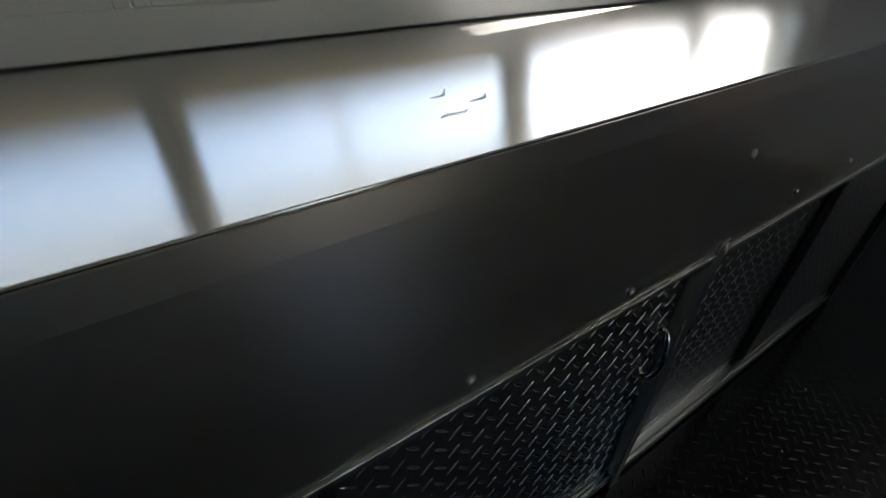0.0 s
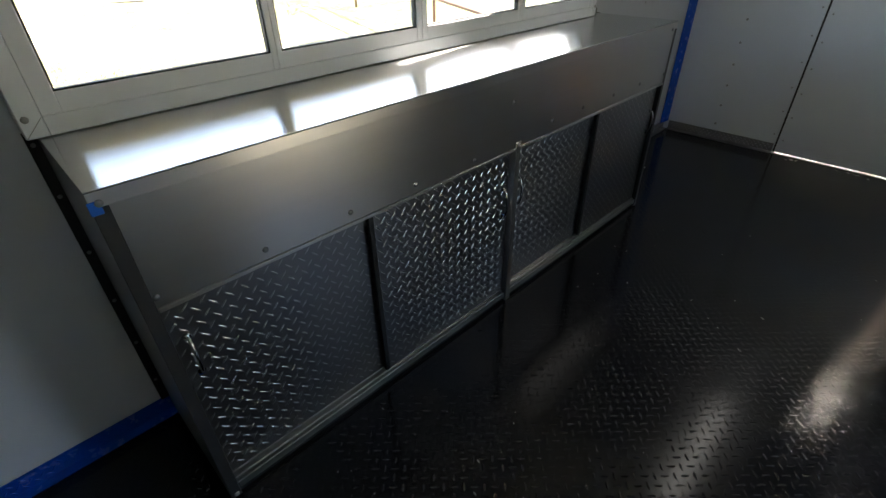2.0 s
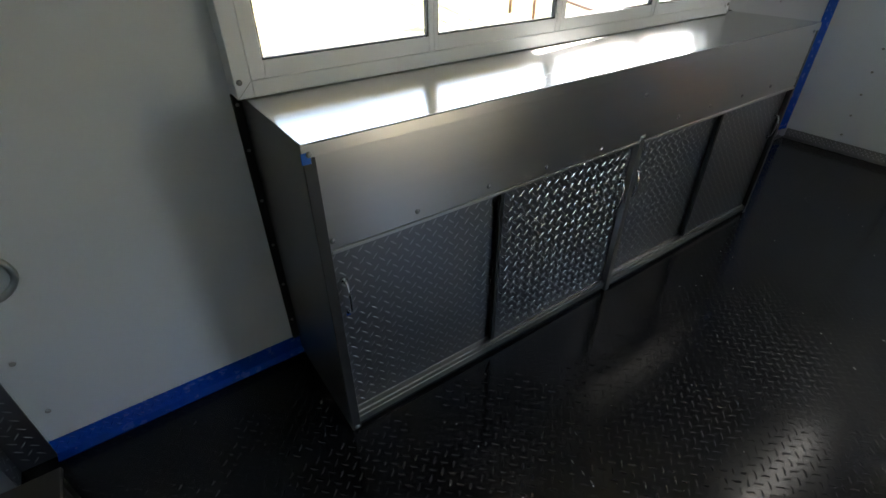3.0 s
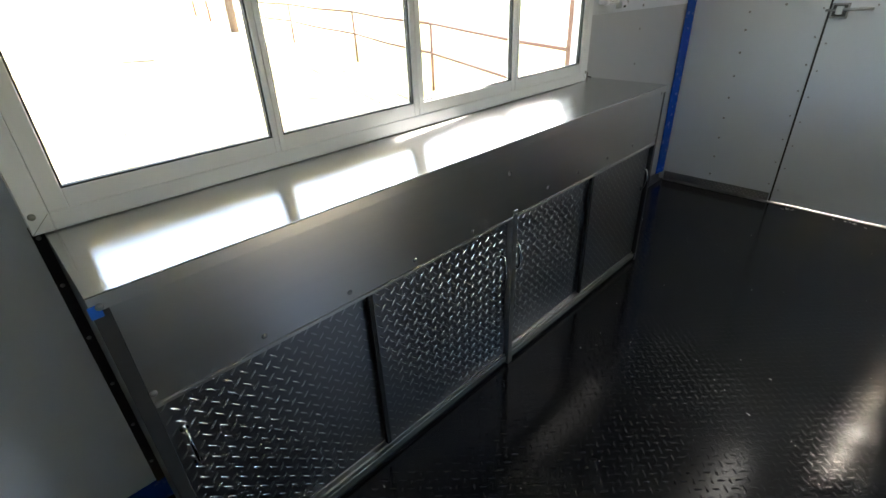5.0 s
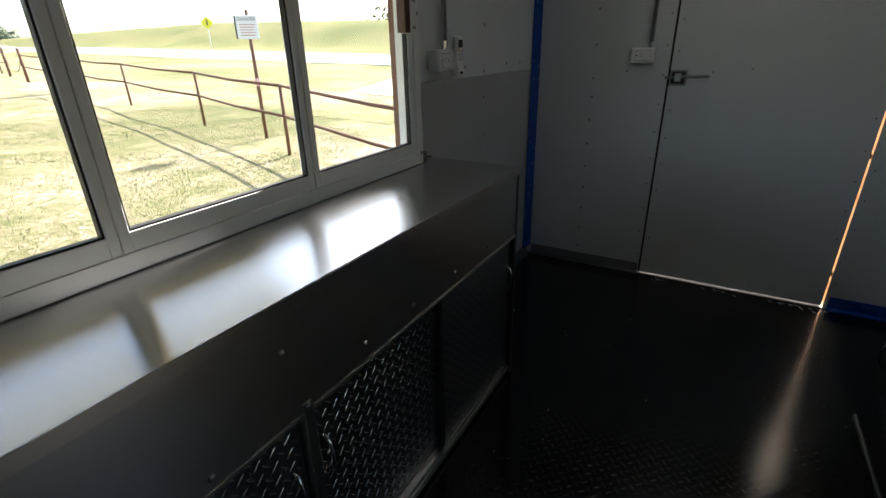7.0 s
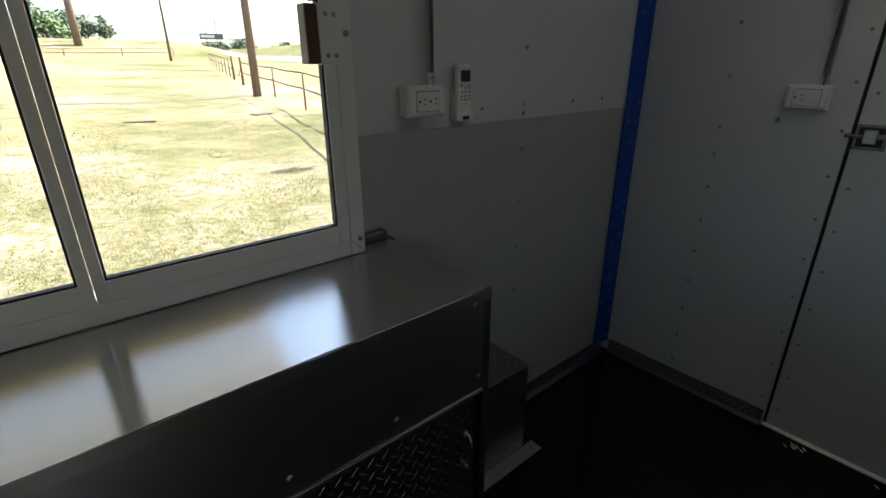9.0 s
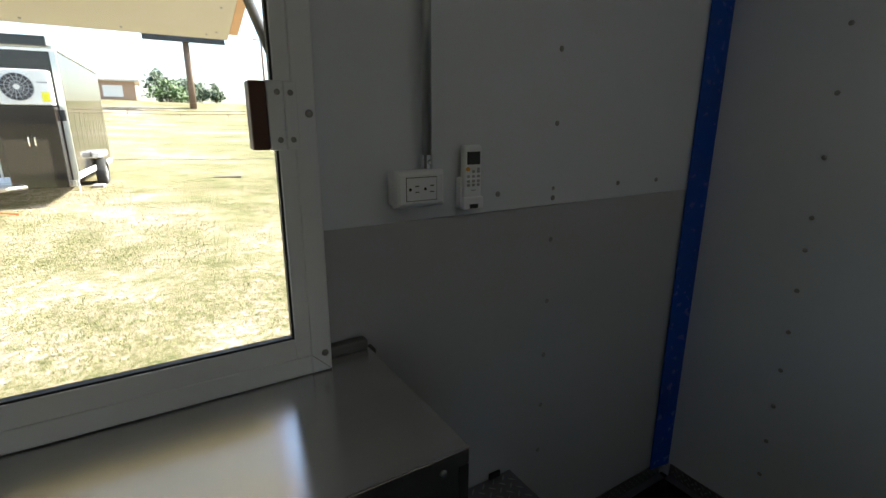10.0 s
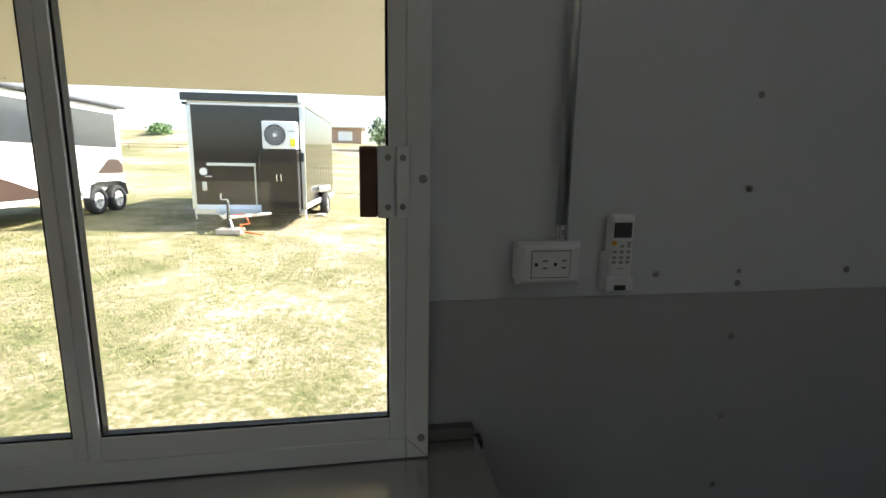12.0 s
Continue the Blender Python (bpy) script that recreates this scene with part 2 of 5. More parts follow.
def cyl(r, p0, p1, seg=16, r2=None, bm=None, caps=True):
    p0, p1 = Vector(p0), Vector(p1)
    d = p1 - p0
    m = Matrix.Translation((p0 + p1) / 2) @ d.to_track_quat("Z", "Y").to_matrix().to_4x4()
    b2 = bmesh.new() if bm is None else bm
    bmesh.ops.create_cone(b2, cap_ends=caps, segments=seg, radius1=r, radius2=r if r2 is None else r2, depth=d.length, matrix=m)
    return b2


def tube(points, r, seg=10, closed=False, bm=None):
    """A round bar along a smooth row of points."""
    bm = bmesh.new() if bm is None else bm
    pts = [Vector(p) for p in points]
    n = len(pts)
    rings = []
    up = None
    for i, p in enumerate(pts):
        a = pts[(i - 1) % n] if (closed or i > 0) else p
        b = pts[(i + 1) % n] if (closed or i < n - 1) else p
        t = (b - a).normalized()
        if up is None:
            up = t.orthogonal().normalized()
        up = (up - t * up.dot(t)).normalized()
        side = t.cross(up)
        rings.append([bm.verts.new(p + (up * math.cos(2 * math.pi * k / seg) + side * math.sin(2 * math.pi * k / seg)) * r) for k in range(seg)])
    for i in range(n if closed else n - 1):
        q, w = rings[i], rings[(i + 1) % n]
        for k in range(seg):
            bm.faces.new((q[k], q[(k + 1) % seg], w[(k + 1) % seg], w[k]))
    if not closed:
        bm.faces.new(rings[0][::-1])
        bm.faces.new(rings[-1])
    return bm


def dome(c, n, r, h, seg=10, bm=None):
    """A low round head at c that faces along n."""
    bm = bmesh.new() if bm is None else bm
    q = Vector(n).to_track_quat("Z", "Y").to_matrix()
    c = Vector(c)
    prev = None
    for f, hh in ((1.0, 0.0), (0.92, 0.45), (0.62, 0.85)):
        ring = [bm.verts.new(c + q @ Vector((r * f * math.cos(2 * math.pi * k / seg), r * f * math.sin(2 * math.pi * k / seg), h * hh))) for k in range(seg)]
        if prev:
            for k in range(seg):
                bm.faces.new((prev[k], prev[(k + 1) % seg], ring[(k + 1) % seg], ring[k]))
        prev = ring
    top = bm.verts.new(c + q @ Vector((0, 0, h)))
    for k in range(seg):
        bm.faces.new((prev[k], prev[(k + 1) % seg], top))
    return bm


def sheet_rect(x0, x1, z0, z1, holes, y0, y1):
    """An upright slab in the xz plane with rectangular holes, as joined boxes between the cuts."""
    bm = bmesh.new()
    xs = sorted({x0, x1, *[h[0] for h in holes], *[h[1] for h in holes]})
    zs = sorted({z0, z1, *[h[2] for h in holes], *[h[3] for h in holes]})
    def solid(i, j):
        if not (0 <= i < len(xs) - 1 and 0 <= j < len(zs) - 1):
            return False
        cx, cz = (xs[i] + xs[i + 1]) / 2, (zs[j] + zs[j + 1]) / 2
        return not any(h[0] < cx < h[1] and h[2] < cz < h[3] for h in holes)
    vs = {}
    def v(x, y, z):
        k = (round(x, 5), round(y, 5), round(z, 5))
        if k not in vs:
            vs[k] = bm.verts.new((x, y, z))
        return vs[k]
    for i in range(len(xs) - 1):
        for j in range(len(zs) - 1):
            if not solid(i, j):
                continue
            a, b, c, d = xs[i], xs[i + 1], zs[j], zs[j + 1]
            bm.faces.new((v(a, y0, c), v(b, y0, c), v(b, y0, d), v(a, y0, d)))
            bm.faces.new((v(a, y1, c), v(a, y1, d), v(b, y1, d), v(b, y1, c)))
            if not solid(i - 1, j):
                bm.faces.new((v(a, y0, c), v(a, y0, d), v(a, y1, d), v(a, y1, c)))
            if not solid(i + 1, j):
                bm.faces.new((v(b, y0, c), v(b, y1, c), v(b, y1, d), v(b, y0, d)))
            if not solid(i, j - 1):
                bm.faces.new((v(a, y0, c), v(a, y1, c), v(b, y1, c), v(b, y0, c)))
            if not solid(i, j + 1):
                bm.faces.new((v(a, y0, d), v(b, y0, d), v(b, y1, d), v(a, y1, d)))
    return bm


def lugs(w, h, m, pitch=0.0255, length=0.0250, width=0.0046, high=0.0011, margin=0.001):
    """The raised lens-shaped lugs of a tread plate of w by h: two crossed sets at 45 degrees, each lug pointing at the middle of its neighbour; m takes the plate's plane into place."""
    k = int((w + h) / pitch) + 2
    iu, iv = np.meshgrid(np.arange(-k, k), np.arange(-k, k), indexing="ij")
    u, v = (iu - iv) * pitch * math.sqrt(0.5) + w / 2, (iu + iv) * pitch * math.sqrt(0.5) + h / 2
    edge = margin + length * 0.36
    inside = (u > edge) & (u < w - edge) & (v > edge) & (v < h - edge)
    u, v = u[inside], v[inside]
    turn = np.where((iu + iv)[inside] % 2 == 0, math.pi / 4, -math.pi / 4)
    cx, cy = u.ravel(), v.ravel()
    n = len(cx)
    L, W = length / 2, width / 2
    base = np.array([(-L, 0, 0), (-L * 0.5, -W * 0.86, 0), (L * 0.5, -W * 0.86, 0), (L, 0, 0), (L * 0.5, W * 0.86, 0), (-L * 0.5, W * 0.86, 0), (0, -W, 0), (0, W, 0),
                     (-L * 0.62, 0, high * 0.8), (0, 0, high), (L * 0.62, 0, high * 0.8)])
    ca, sa = np.cos(turn), np.sin(turn)
    vx = base[None, :, 0] * ca[:, None] - base[None, :, 1] * sa[:, None] + cx[:, None]
    vy = base[None, :, 0] * sa[:, None] + base[None, :, 1] * ca[:, None] + cy[:, None]
    vz = np.broadcast_to(base[None, :, 2], vx.shape)
    R = np.array(m.to_3x3())
    T = np.array(m.translation)
    co = np.stack([vx, vy, vz], -1).reshape(-1, 3) @ R.T + T
    f = np.array([(0, 1, 8), (1, 6, 9), (1, 9, 8), (6, 2, 9), (2, 10, 9), (2, 3, 10), (3, 4, 10), (4, 9, 10), (4, 7, 9), (7, 5, 9), (5, 8, 9), (5, 0, 8)])
    faces = (f[None] + len(base) * np.arange(n)[:, None, None]).reshape(-1, 3)
    return co, faces


def lug_mesh(name, pieces, material, parent, label=""):
    co, fa, off = [], [], 0
    for c, f in pieces:
        co.append(c)
        fa.append(f + off)
        off += len(c)
    me = bpy.data.meshes.new(name)
    me.from_pydata(np.concatenate(co).tolist(), [], np.concatenate(fa).tolist())
    me.materials.append(material)
    ob = new(name, me)
    ob.parent = parent
    ob["kind"] = "stuff"
    if label:
        ob["label"] = label
    return ob


def plane_m(origin, u, v):
    u, v = Vector(u).normalized(), Vector(v).normalized()
    w = u.cross(v)
    m = Matrix((u, v, w)).transposed().to_4x4()
    m.translation = origin
    return m


# ---- structure ----
WALL_Y, END_X, LEFT_X, BACK_Y, ROOF_Z = 1.575, 3.5, -0.79, -0.80, 2.13
TH = 0.06
SEAM_Z = 1.168

floor = mesh_ob("floor", box(LEFT_X - TH, END_X + TH, BACK_Y - TH, WALL_Y + TH, -0.06, 0), M_FLOOR)
tagged(floor, "glossy black embossed tread floor with scuffs and dust", "floor", kind="structure")
ceiling = mesh_ob("ceiling", box(LEFT_X - TH, END_X + TH, BACK_Y - TH, WALL_Y + TH, ROOF_Z, ROOF_Z + 0.06), M_CEIL)
tagged(ceiling, "plain white panelled trailer ceiling", "ceiling", kind="structure")
wall_window = mesh_ob("wall_north", sheet_rect(LEFT_X - TH, END_X + TH, 0.0, ROOF_Z, [(0.012, 2.123, 0.908, 1.888)], WALL_Y, WALL_Y + 0.03), M_WALL)
tagged(wall_window, "white metal panelled wall with a serving window", "wall", kind="structure")
DOOR = (-0.056, 0.858, 2.0)
bm = box(END_X, END_X + TH, BACK_Y, DOOR[0], 0, ROOF_Z)
box(END_X, END_X + TH, DOOR[1], WALL_Y, 0, ROOF_Z, bm=bm)
box(END_X, END_X + TH, DOOR[0], DOOR[1], DOOR[2], ROOF_Z, bm=bm)
wall_end = mesh_ob("wall_east", bm, M_WALL)
tagged(wall_end, "white riveted metal end wall around a door", "wall", kind="structure")
# west wall: the shade of this end is put into its dark grey
wall_left = mesh_ob("wall_west", box(LEFT_X - TH, LEFT_X, BACK_Y, WALL_Y, 0, ROOF_Z), M_WALL_SHADE)
tagged(wall_left, "plain metal end wall with shade put into its grey", "wall", kind="structure")
# the hole is an unseen opening, added to let daylight onto the cabinet front
wall_back = mesh_ob("wall_south", sheet_rect(LEFT_X - TH, END_X + TH, 0.0, ROOF_Z, [(0.98, 1.44, 0.28, 1.30)], BACK_Y - TH, BACK_Y), M_WALL)
tagged(wall_back, "white metal side wall with an added unseen light opening", "wall", kind="structure")

# upper lining sheets that lap over the lower ones
part("upper_panel", box(LEFT_X + 0.001, -0.002, WALL_Y - 0.004, WALL_Y + 0.001, 1.174, ROOF_Z, 0.0015, 1), M_WALL, wall_window)
bm = box(2.137, END_X - 0.001, WALL_Y - 0.004, WALL_Y + 0.001, SEAM_Z, ROOF_Z, 0.0015, 1)
part("upper_panel", bm, M_WALL, wall_window)
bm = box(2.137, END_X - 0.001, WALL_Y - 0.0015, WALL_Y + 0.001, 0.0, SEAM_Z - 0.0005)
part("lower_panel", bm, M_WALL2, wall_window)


def rivet_mesh(r=0.0072, h=0.0045):
    bm = dome((0, 0, 0), (0, 0, 1), r, h, 10)
    me = bpy.data.meshes.new("rivet")
    bm.to_mesh(me)
    bm.free()
    me.materials.append(M_SCREW)
    for p in me.polygons:
        p.use_smooth = True
    return me


RIVET = rivet_mesh()
RIVET_S = rivet_mesh(0.005, 0.003)


def rivet(parent, loc, n, small=False, name="rivet"):
    ob = new(name, RIVET_S if small else RIVET)
    ob.parent = parent
    ob.matrix_basis = Matrix.Translation(loc) @ Vector(n).to_track_quat("Z", "Y").to_matrix().to_4x4()
    return ob


for z in (1.92, 1.745, 1.563, 1.382, 1.187):
    rivet(wall_window, (2.79, WALL_Y - 0.004, z), (0, -1, 0))
rivet(wall_window, (2.79, WALL_Y - 0.004, 1.213), (0, -1, 0), True)
for z in (1.07, 0.888, 0.718, 0.55, 0.39, 0.22):
    rivet(wall_window, (2.794, WALL_Y - 0.0015, z), (0, -1, 0))
for x in (2.602, 3.052, 3.233):
    rivet(wall_window, (x, WALL_Y - 0.004, 1.211), (0, -1, 0))
for z in (0.166, 0.349, 0.53, 0.71, 0.9, 1.1, 1.3, 1.5):
    rivet(wall_window, (-0.66, WALL_Y, z), (0, -1, 0))
for z in (1.80, 1.64, 1.464, 1.29, 1.116, 1.018, 0.891, 0.754, 0.622, 0.492, 0.361, 0.232, 0.108):
    rivet(wall_end, (END_X, 1.236, z), (-1, 0, 0))
rivet(wall_end, (END_X, 1.06, 1.155), (-1, 0, 0))
for z in np.arange(0.12, 1.95, 0.145):
    rivet(wall_end, (END_X, DOOR[1] + 0.022, z), (-1, 0, 0), True)
    rivet(wall_end, (END_X, DOOR[0] - 0.024, z + 0.03), (-1, 0, 0), True)

# slim strip lamp along the middle of the ceiling
lamp = thing("ceiling_light", "slim white strip lamp along the ceiling", "ceiling light", (2.82, 0.49, ROOF_Z))
part("housing", box(-0.58, 0.58, -0.045, 0.045, -0.022, -0.0005, 0.006, 2), M_FRAME, lamp, "white lamp housing")
part("diffuser", box(-0.56, 0.56, -0.022, 0.022, -0.034, -0.0225, 0.006, 2), M_LAMP, lamp, "glowing frosted diffuser")
for x in (-0.583, 0.583):
    part("end_cap", box(x - 0.0025, x + 0.0025, -0.043, 0.043, -0.032, -0.001, 0.001, 1), M_PLASTIC, lamp)

# corner and base trims
def trim_l(name, label, material, corner, sx, sy, wx, wy, z0, z1, n=None):
    """An upright corner angle; corner is its inner corner, sx and sy the way its legs run."""
    x, y = corner
    t = 0.003
    bm = box(x, x + sx * wx, y, y + sy * t, z0, z1)
    box(x, x + sx * t, y + sy * t, y + sy * wy, z0, z1, bm=bm)
    ob = mesh_ob(name, bm, material)
    tagged(ob, label, "corner trim", kind="structure")
    pieces = []
    pieces.append(lugs(wx, z1 - z0, plane_m((x if sx > 0 else x - wx, y + sy * t, z0), (1, 0, 0), (0, 0, 1))))
    pieces.append(lugs(wy, z1 - z0, plane_m((x + sx * t, y, z0), (0, sy, 0), (0, 0, 1)) if sx * sy > 0 else plane_m((x + sx * t, y + sy * wy, z0), (0, -sy, 0), (0, 0, 1))))
    lug_mesh("tread", pieces, M_LUG, ob)
    return ob


tw = math.hypot(0.098, 0.016)
ta = math.degrees(math.atan2(-0.016, 0.098))
bm = box(0, tw, -0.004, 0, 0.056, ROOF_Z - 0.001, 0.0015, 1)
trim_blue = mesh_ob("trim_corner_blue", bm, M_BLUE)
trim_blue.matrix_world = pose(END_X - 0.0985, WALL_Y - 0.006, 0, 0, 0, ta)
tagged(trim_blue, "corner trim covered in blue protective film", "corner trim", kind="structure")
lug_mesh("tread", [lugs(tw, ROOF_Z - 0.06, plane_m((0, -0.004, 0.056), (1, 0, 0), (0, 0, 1)), high=0.0007)], M_BLUE, trim_blue)
trim_l("trim_corner_plate", "bare diamond plate corner angle", M_PLATE, (LEFT_X + 0.001, WALL_Y - 0.001), 1, -1, 0.088, 0.06, 0.0, ROOF_Z - 0.001)


def base_trim(name, label, material, p0, p1, inward, h=0.062, foot=0.03):
    """A cove strip along the foot of a wall with an upright leg and a short foot on the floor."""
    p0, p1, w = Vector((*p0, 0)), Vector((*p1, 0)), Vector((*inward, 0))
    d = (p1 - p0)
    bm = bmesh.new()
    prof = [(0.001, 0.004), (0.001, h), (0.005, h), (0.008, 0.012), (foot, 0.006), (foot, 0.002)]
    a = [bm.verts.new(p0 + w * q + Vector((0, 0, z))) for q, z in prof]
    b = [bm.verts.new(p1 + w * q + Vector((0, 0, z))) for q, z in prof]
    for i in range(len(prof)):
        j = (i + 1) % len(prof)
        bm.faces.new((a[i], b[i], b[j], a[j]))
    bm.faces.new(a[::-1])
    bm.faces.new(b)
    bmesh.ops.recalc_face_normals(bm, faces=bm.faces)
    ob = mesh_ob(name, bm, material)
    tagged(ob, label, "base trim", kind="structure")
    u = d.normalized()
    org = p0 + w * 0.0075 + Vector((0, 0, 0.012))
    m = plane_m(org, u, (0, 0, 1))
    if m.to_3x3().col[2].dot(w) < 0:
        m = plane_m(p1 + w * 0.0075 + Vector((0, 0, 0.012)), -u, (0, 0, 1))
    lug_mesh("tread", [lugs(d.length, h - 0.012, m, pitch=0.0190, length=0.0185, width=0.0050, high=0.0018, margin=-0.003)], M_LUG if material is M_PLATE else material, ob)
    return ob


base_trim("baseboard_blue", "base strip covered in blue protective film", M_BLUE, (-0.70, WALL_Y), (0.02, WALL_Y), (0, -1))
base_trim("baseboard_plate", "diamond plate base strip beside the wheel box", M_PLATE, (2.70, WALL_Y), (3.47, WALL_Y), (0, -1))
base_trim("baseboard_plate", "diamond plate base strip along the end wall", M_PLATE, (END_X, 0.862), (END_X, 1.54), (-1, 0))
base_trim("baseboard_blue", "blue film covered base strip past the door", M_BLUE, (END_X, -0.77), (END_X, -0.072), (-1, 0), 0.07)
bm = box(END_X - 0.012, END_X + TH, DOOR[0], DOOR[1], 0.0005, 0.006, 0.001, 1)
tagged(mesh_ob("door_sill", bm, M_ALU), "thin worn aluminium door threshold", "threshold", kind="structure")

# the end door, its hinge side left a finger's width open to daylight
GAP = 0.009
door = thing("door_1", "closed white riveted metal door letting daylight through its edge", "door", kind="structure")
leaf = part("leaf", box(END_X + 0.003, END_X + 0.043, DOOR[0] + GAP, DOOR[1] - 0.011, 0.010, DOOR[2] - 0.008, 0.0012, 1), M_WALL, door)
part("gasket", box(END_X + 0.007, END_X + 0.05, DOOR[1] - 0.0105, DOOR[1] - 0.0005, 0.007, DOOR[2] - 0.001), M_SEAL, door, "black rubber door seal")
part("gasket", box(END_X + 0.030, END_X + 0.05, DOOR[0] + GAP, DOOR[1] - 0.011, DOOR[2] - 0.0075, DOOR[2] - 0.0005), M_SEAL, door, "black rubber door seal")
M_PLY = mat("varnished_plywood_edge", (0.82, 0.52, 0.27), 0.42, 0.25, vary=0.2, scale=30, spec=0.25)
part("bare_edge", box(END_X + 0.004, END_X + 0.042, DOOR[0] + GAP - 0.0012, DOOR[0] + GAP - 0.0001, 0.011, DOOR[2] - 0.01), M_PLY, door, "bare yellow plywood door edge")
part("jamb_edge", box(END_X + 0.001, END_X + TH - 0.001, DOOR[0] + 0.0001, DOOR[0] + 0.0012, 0.007, DOOR[2] - 0.001), M_PLY, door, "bare yellow plywood jamb edge")
# added strip outside the door: hides the sky and warms the gap's light
part("added_sky_stop", box(END_X + TH + 0.0005, END_X + TH + 0.035, DOOR[0] - 0.03, DOOR[0] + 0.0012, 0.0, DOOR[2]), M_PLY, door, "added plywood-coloured strip that hides the sky behind the gap")
for z in (0.19, 0.79, 1.32, 1.83):
    part("hinge_knuckle", cyl(0.0045, (END_X + 0.02, DOOR[0] + GAP / 2, z - 0.012), (END_X + 0.02, DOOR[0] + GAP / 2, z + 0.012), 10), M_DARK, door, "dark hinge knuckle in the door gap", True)
for y, z in ((0.652, 1.15), (0.487, 1.166)):
    rivet(door, (END_X + 0.003, y, z), (-1, 0, 0), True)
for z in np.arange(0.09, 1.95, 0.145):
    rivet(door, (END_X + 0.003, DOOR[1] - 0.036, z), (-1, 0, 0), True)
    rivet(door, (END_X + 0.003, DOOR[0] + GAP + 0.022, z), (-1, 0, 0), True)

# slam latch across door edge
latch = thing("door_latch", "zinc cam latch with a straight lever beside the door edge", "latch")
part("plate", box(END_X - 0.003, END_X + 0.0025, 0.767, 0.846, 1.085, 1.160, 0.001, 1), M_ZINC, latch)
part("backing", box(END_X - 0.006, END_X - 0.003, 0.776, 0.838, 1.095, 1.152, 0.001, 1), M_DARK, latch, "dark recess behind the cam")
part("body", box(END_X - 0.026, END_X - 0.006, 0.790, 0.822, 1.105, 1.146, 0.005, 2), M_GALV, latch)
part("bolt", cyl(0.006, (END_X - 0.013, 0.822, 1.125), (END_X - 0.013, 0.868, 1.125), 10), M_ZINC, latch, smooth=True)
part("lever", tube([(END_X - 0.022, 0.79, 1.128), (END_X - 0.028, 0.74, 1.131), (END_X - 0.025, 0.70, 1.132), (END_X - 0.016, 0.665, 1.133)], 0.0075, 8), M_GALV, latch, smooth=True)
for y, z in ((0.772, 1.092), (0.838, 1.092), (0.772, 1.153), (0.838, 1.153)):
    rivet(latch, (END_X - 0.003, y, z), (-1, 0, 0), True, "screw")


# ---- serving window ----
WF_Y, WX0, WX1, WZ0, WZ1 = 1.50, 0.0, 2.135, 0.897, 1.90
window = thing("window_1", "white aluminium sliding serving window with four panes", "window", kind="structure")
FW = 0.04
bm = box(WX0, WX0 + FW, WF_Y, WALL_Y - 0.0005, WZ0, WZ1, 0.002, 1)
box(WX1 - FW, WX1, WF_Y, WALL_Y - 0.0005, WZ0, WZ1, 0.002, 1, bm=bm)
box(WX0 + FW, WX1 - FW, WF_Y, WALL_Y - 0.0005, WZ0, WZ0 + FW, 0.002, 1, bm=bm)
box(WX0 + FW, WX1 - FW, WF_Y, WALL_Y - 0.0005, WZ1 - FW, WZ1, 0.002, 1, bm=bm)
part("window_frame", bm, M_FRAME, window)
GZ0, GZ1 = 0.977, 1.826
PANES = ((0.076, 0.543, 0.0005), (0.574, 1.044, 0.0014), (1.087, 1.562, 0.0014), (1.602, 2.066, 0.0005))
EDGES = (WX0 + FW, 0.5585, 1.0655, 1.582, WX1 - FW)
for k, (g0, g1, dy) in enumerate(PANES):
    e0, e1 = EDGES[k] + 0.0005, EDGES[k + 1] - 0.0005
    y0, y1 = WF_Y + dy, WF_Y + dy + 0.028
    bm = box(e0, g0, y0, y1, WZ0 + FW, WZ1 - FW, 0.0015, 1)
    box(g1, e1, y0, y1, WZ0 + FW, WZ1 - FW, 0.0015, 1, bm=bm)
    box(g0, g1, y0 + 0.0008, y1, WZ0 + FW, GZ0, 0.001, 1, bm=bm)
    box(g0, g1, y0 + 0.0008, y1, GZ1, WZ1 - FW, 0.001, 1, bm=bm)
    sash = part("sash", bm, M_FRAME, window)
    bm = box(g0, g0 + 0.004, y0 + 0.004, y0 + 0.020, GZ0, GZ1)
    box(g1 - 0.004, g1, y0 + 0.004, y0 + 0.020, GZ0, GZ1, bm=bm)
    box(g0 + 0.004, g1 - 0.004, y0 + 0.004, y0 + 0.020, GZ0, GZ0 + 0.004, bm=bm)
    box(g0 + 0.004, g1 - 0.004, y0 + 0.004, y0 + 0.020, GZ1 - 0.004, GZ1, bm=bm)
    part("gasket", bm, M_SEAL, sash, "black glazing gasket")
    pane = part("pane", box(g0 + 0.004, g1 - 0.004, y0 + 0.012, y0 + 0.015, GZ0 + 0.004, GZ1 - 0.004), M_GLASS, sash)
    pane.visible_shadow = False
part("jamb_liner", box(2.1165, 2.1225, WALL_Y + 0.001, WALL_Y + 0.036, 0.909, 1.887), mat("rust_brown_liner", (0.20, 0.10, 0.07), 0.6, vary=0.2, scale=12), window, "rust-brown outer jamb")
for x, z in ((0.012, 0.936), (0.012, 1.397), (0.012, 1.85), (2.122, 0.936), (2.122, 1.397), (2.122, 1.85)):
    rivet(window, (x, WF_Y, z), (0, -1, 0), False, "screw")

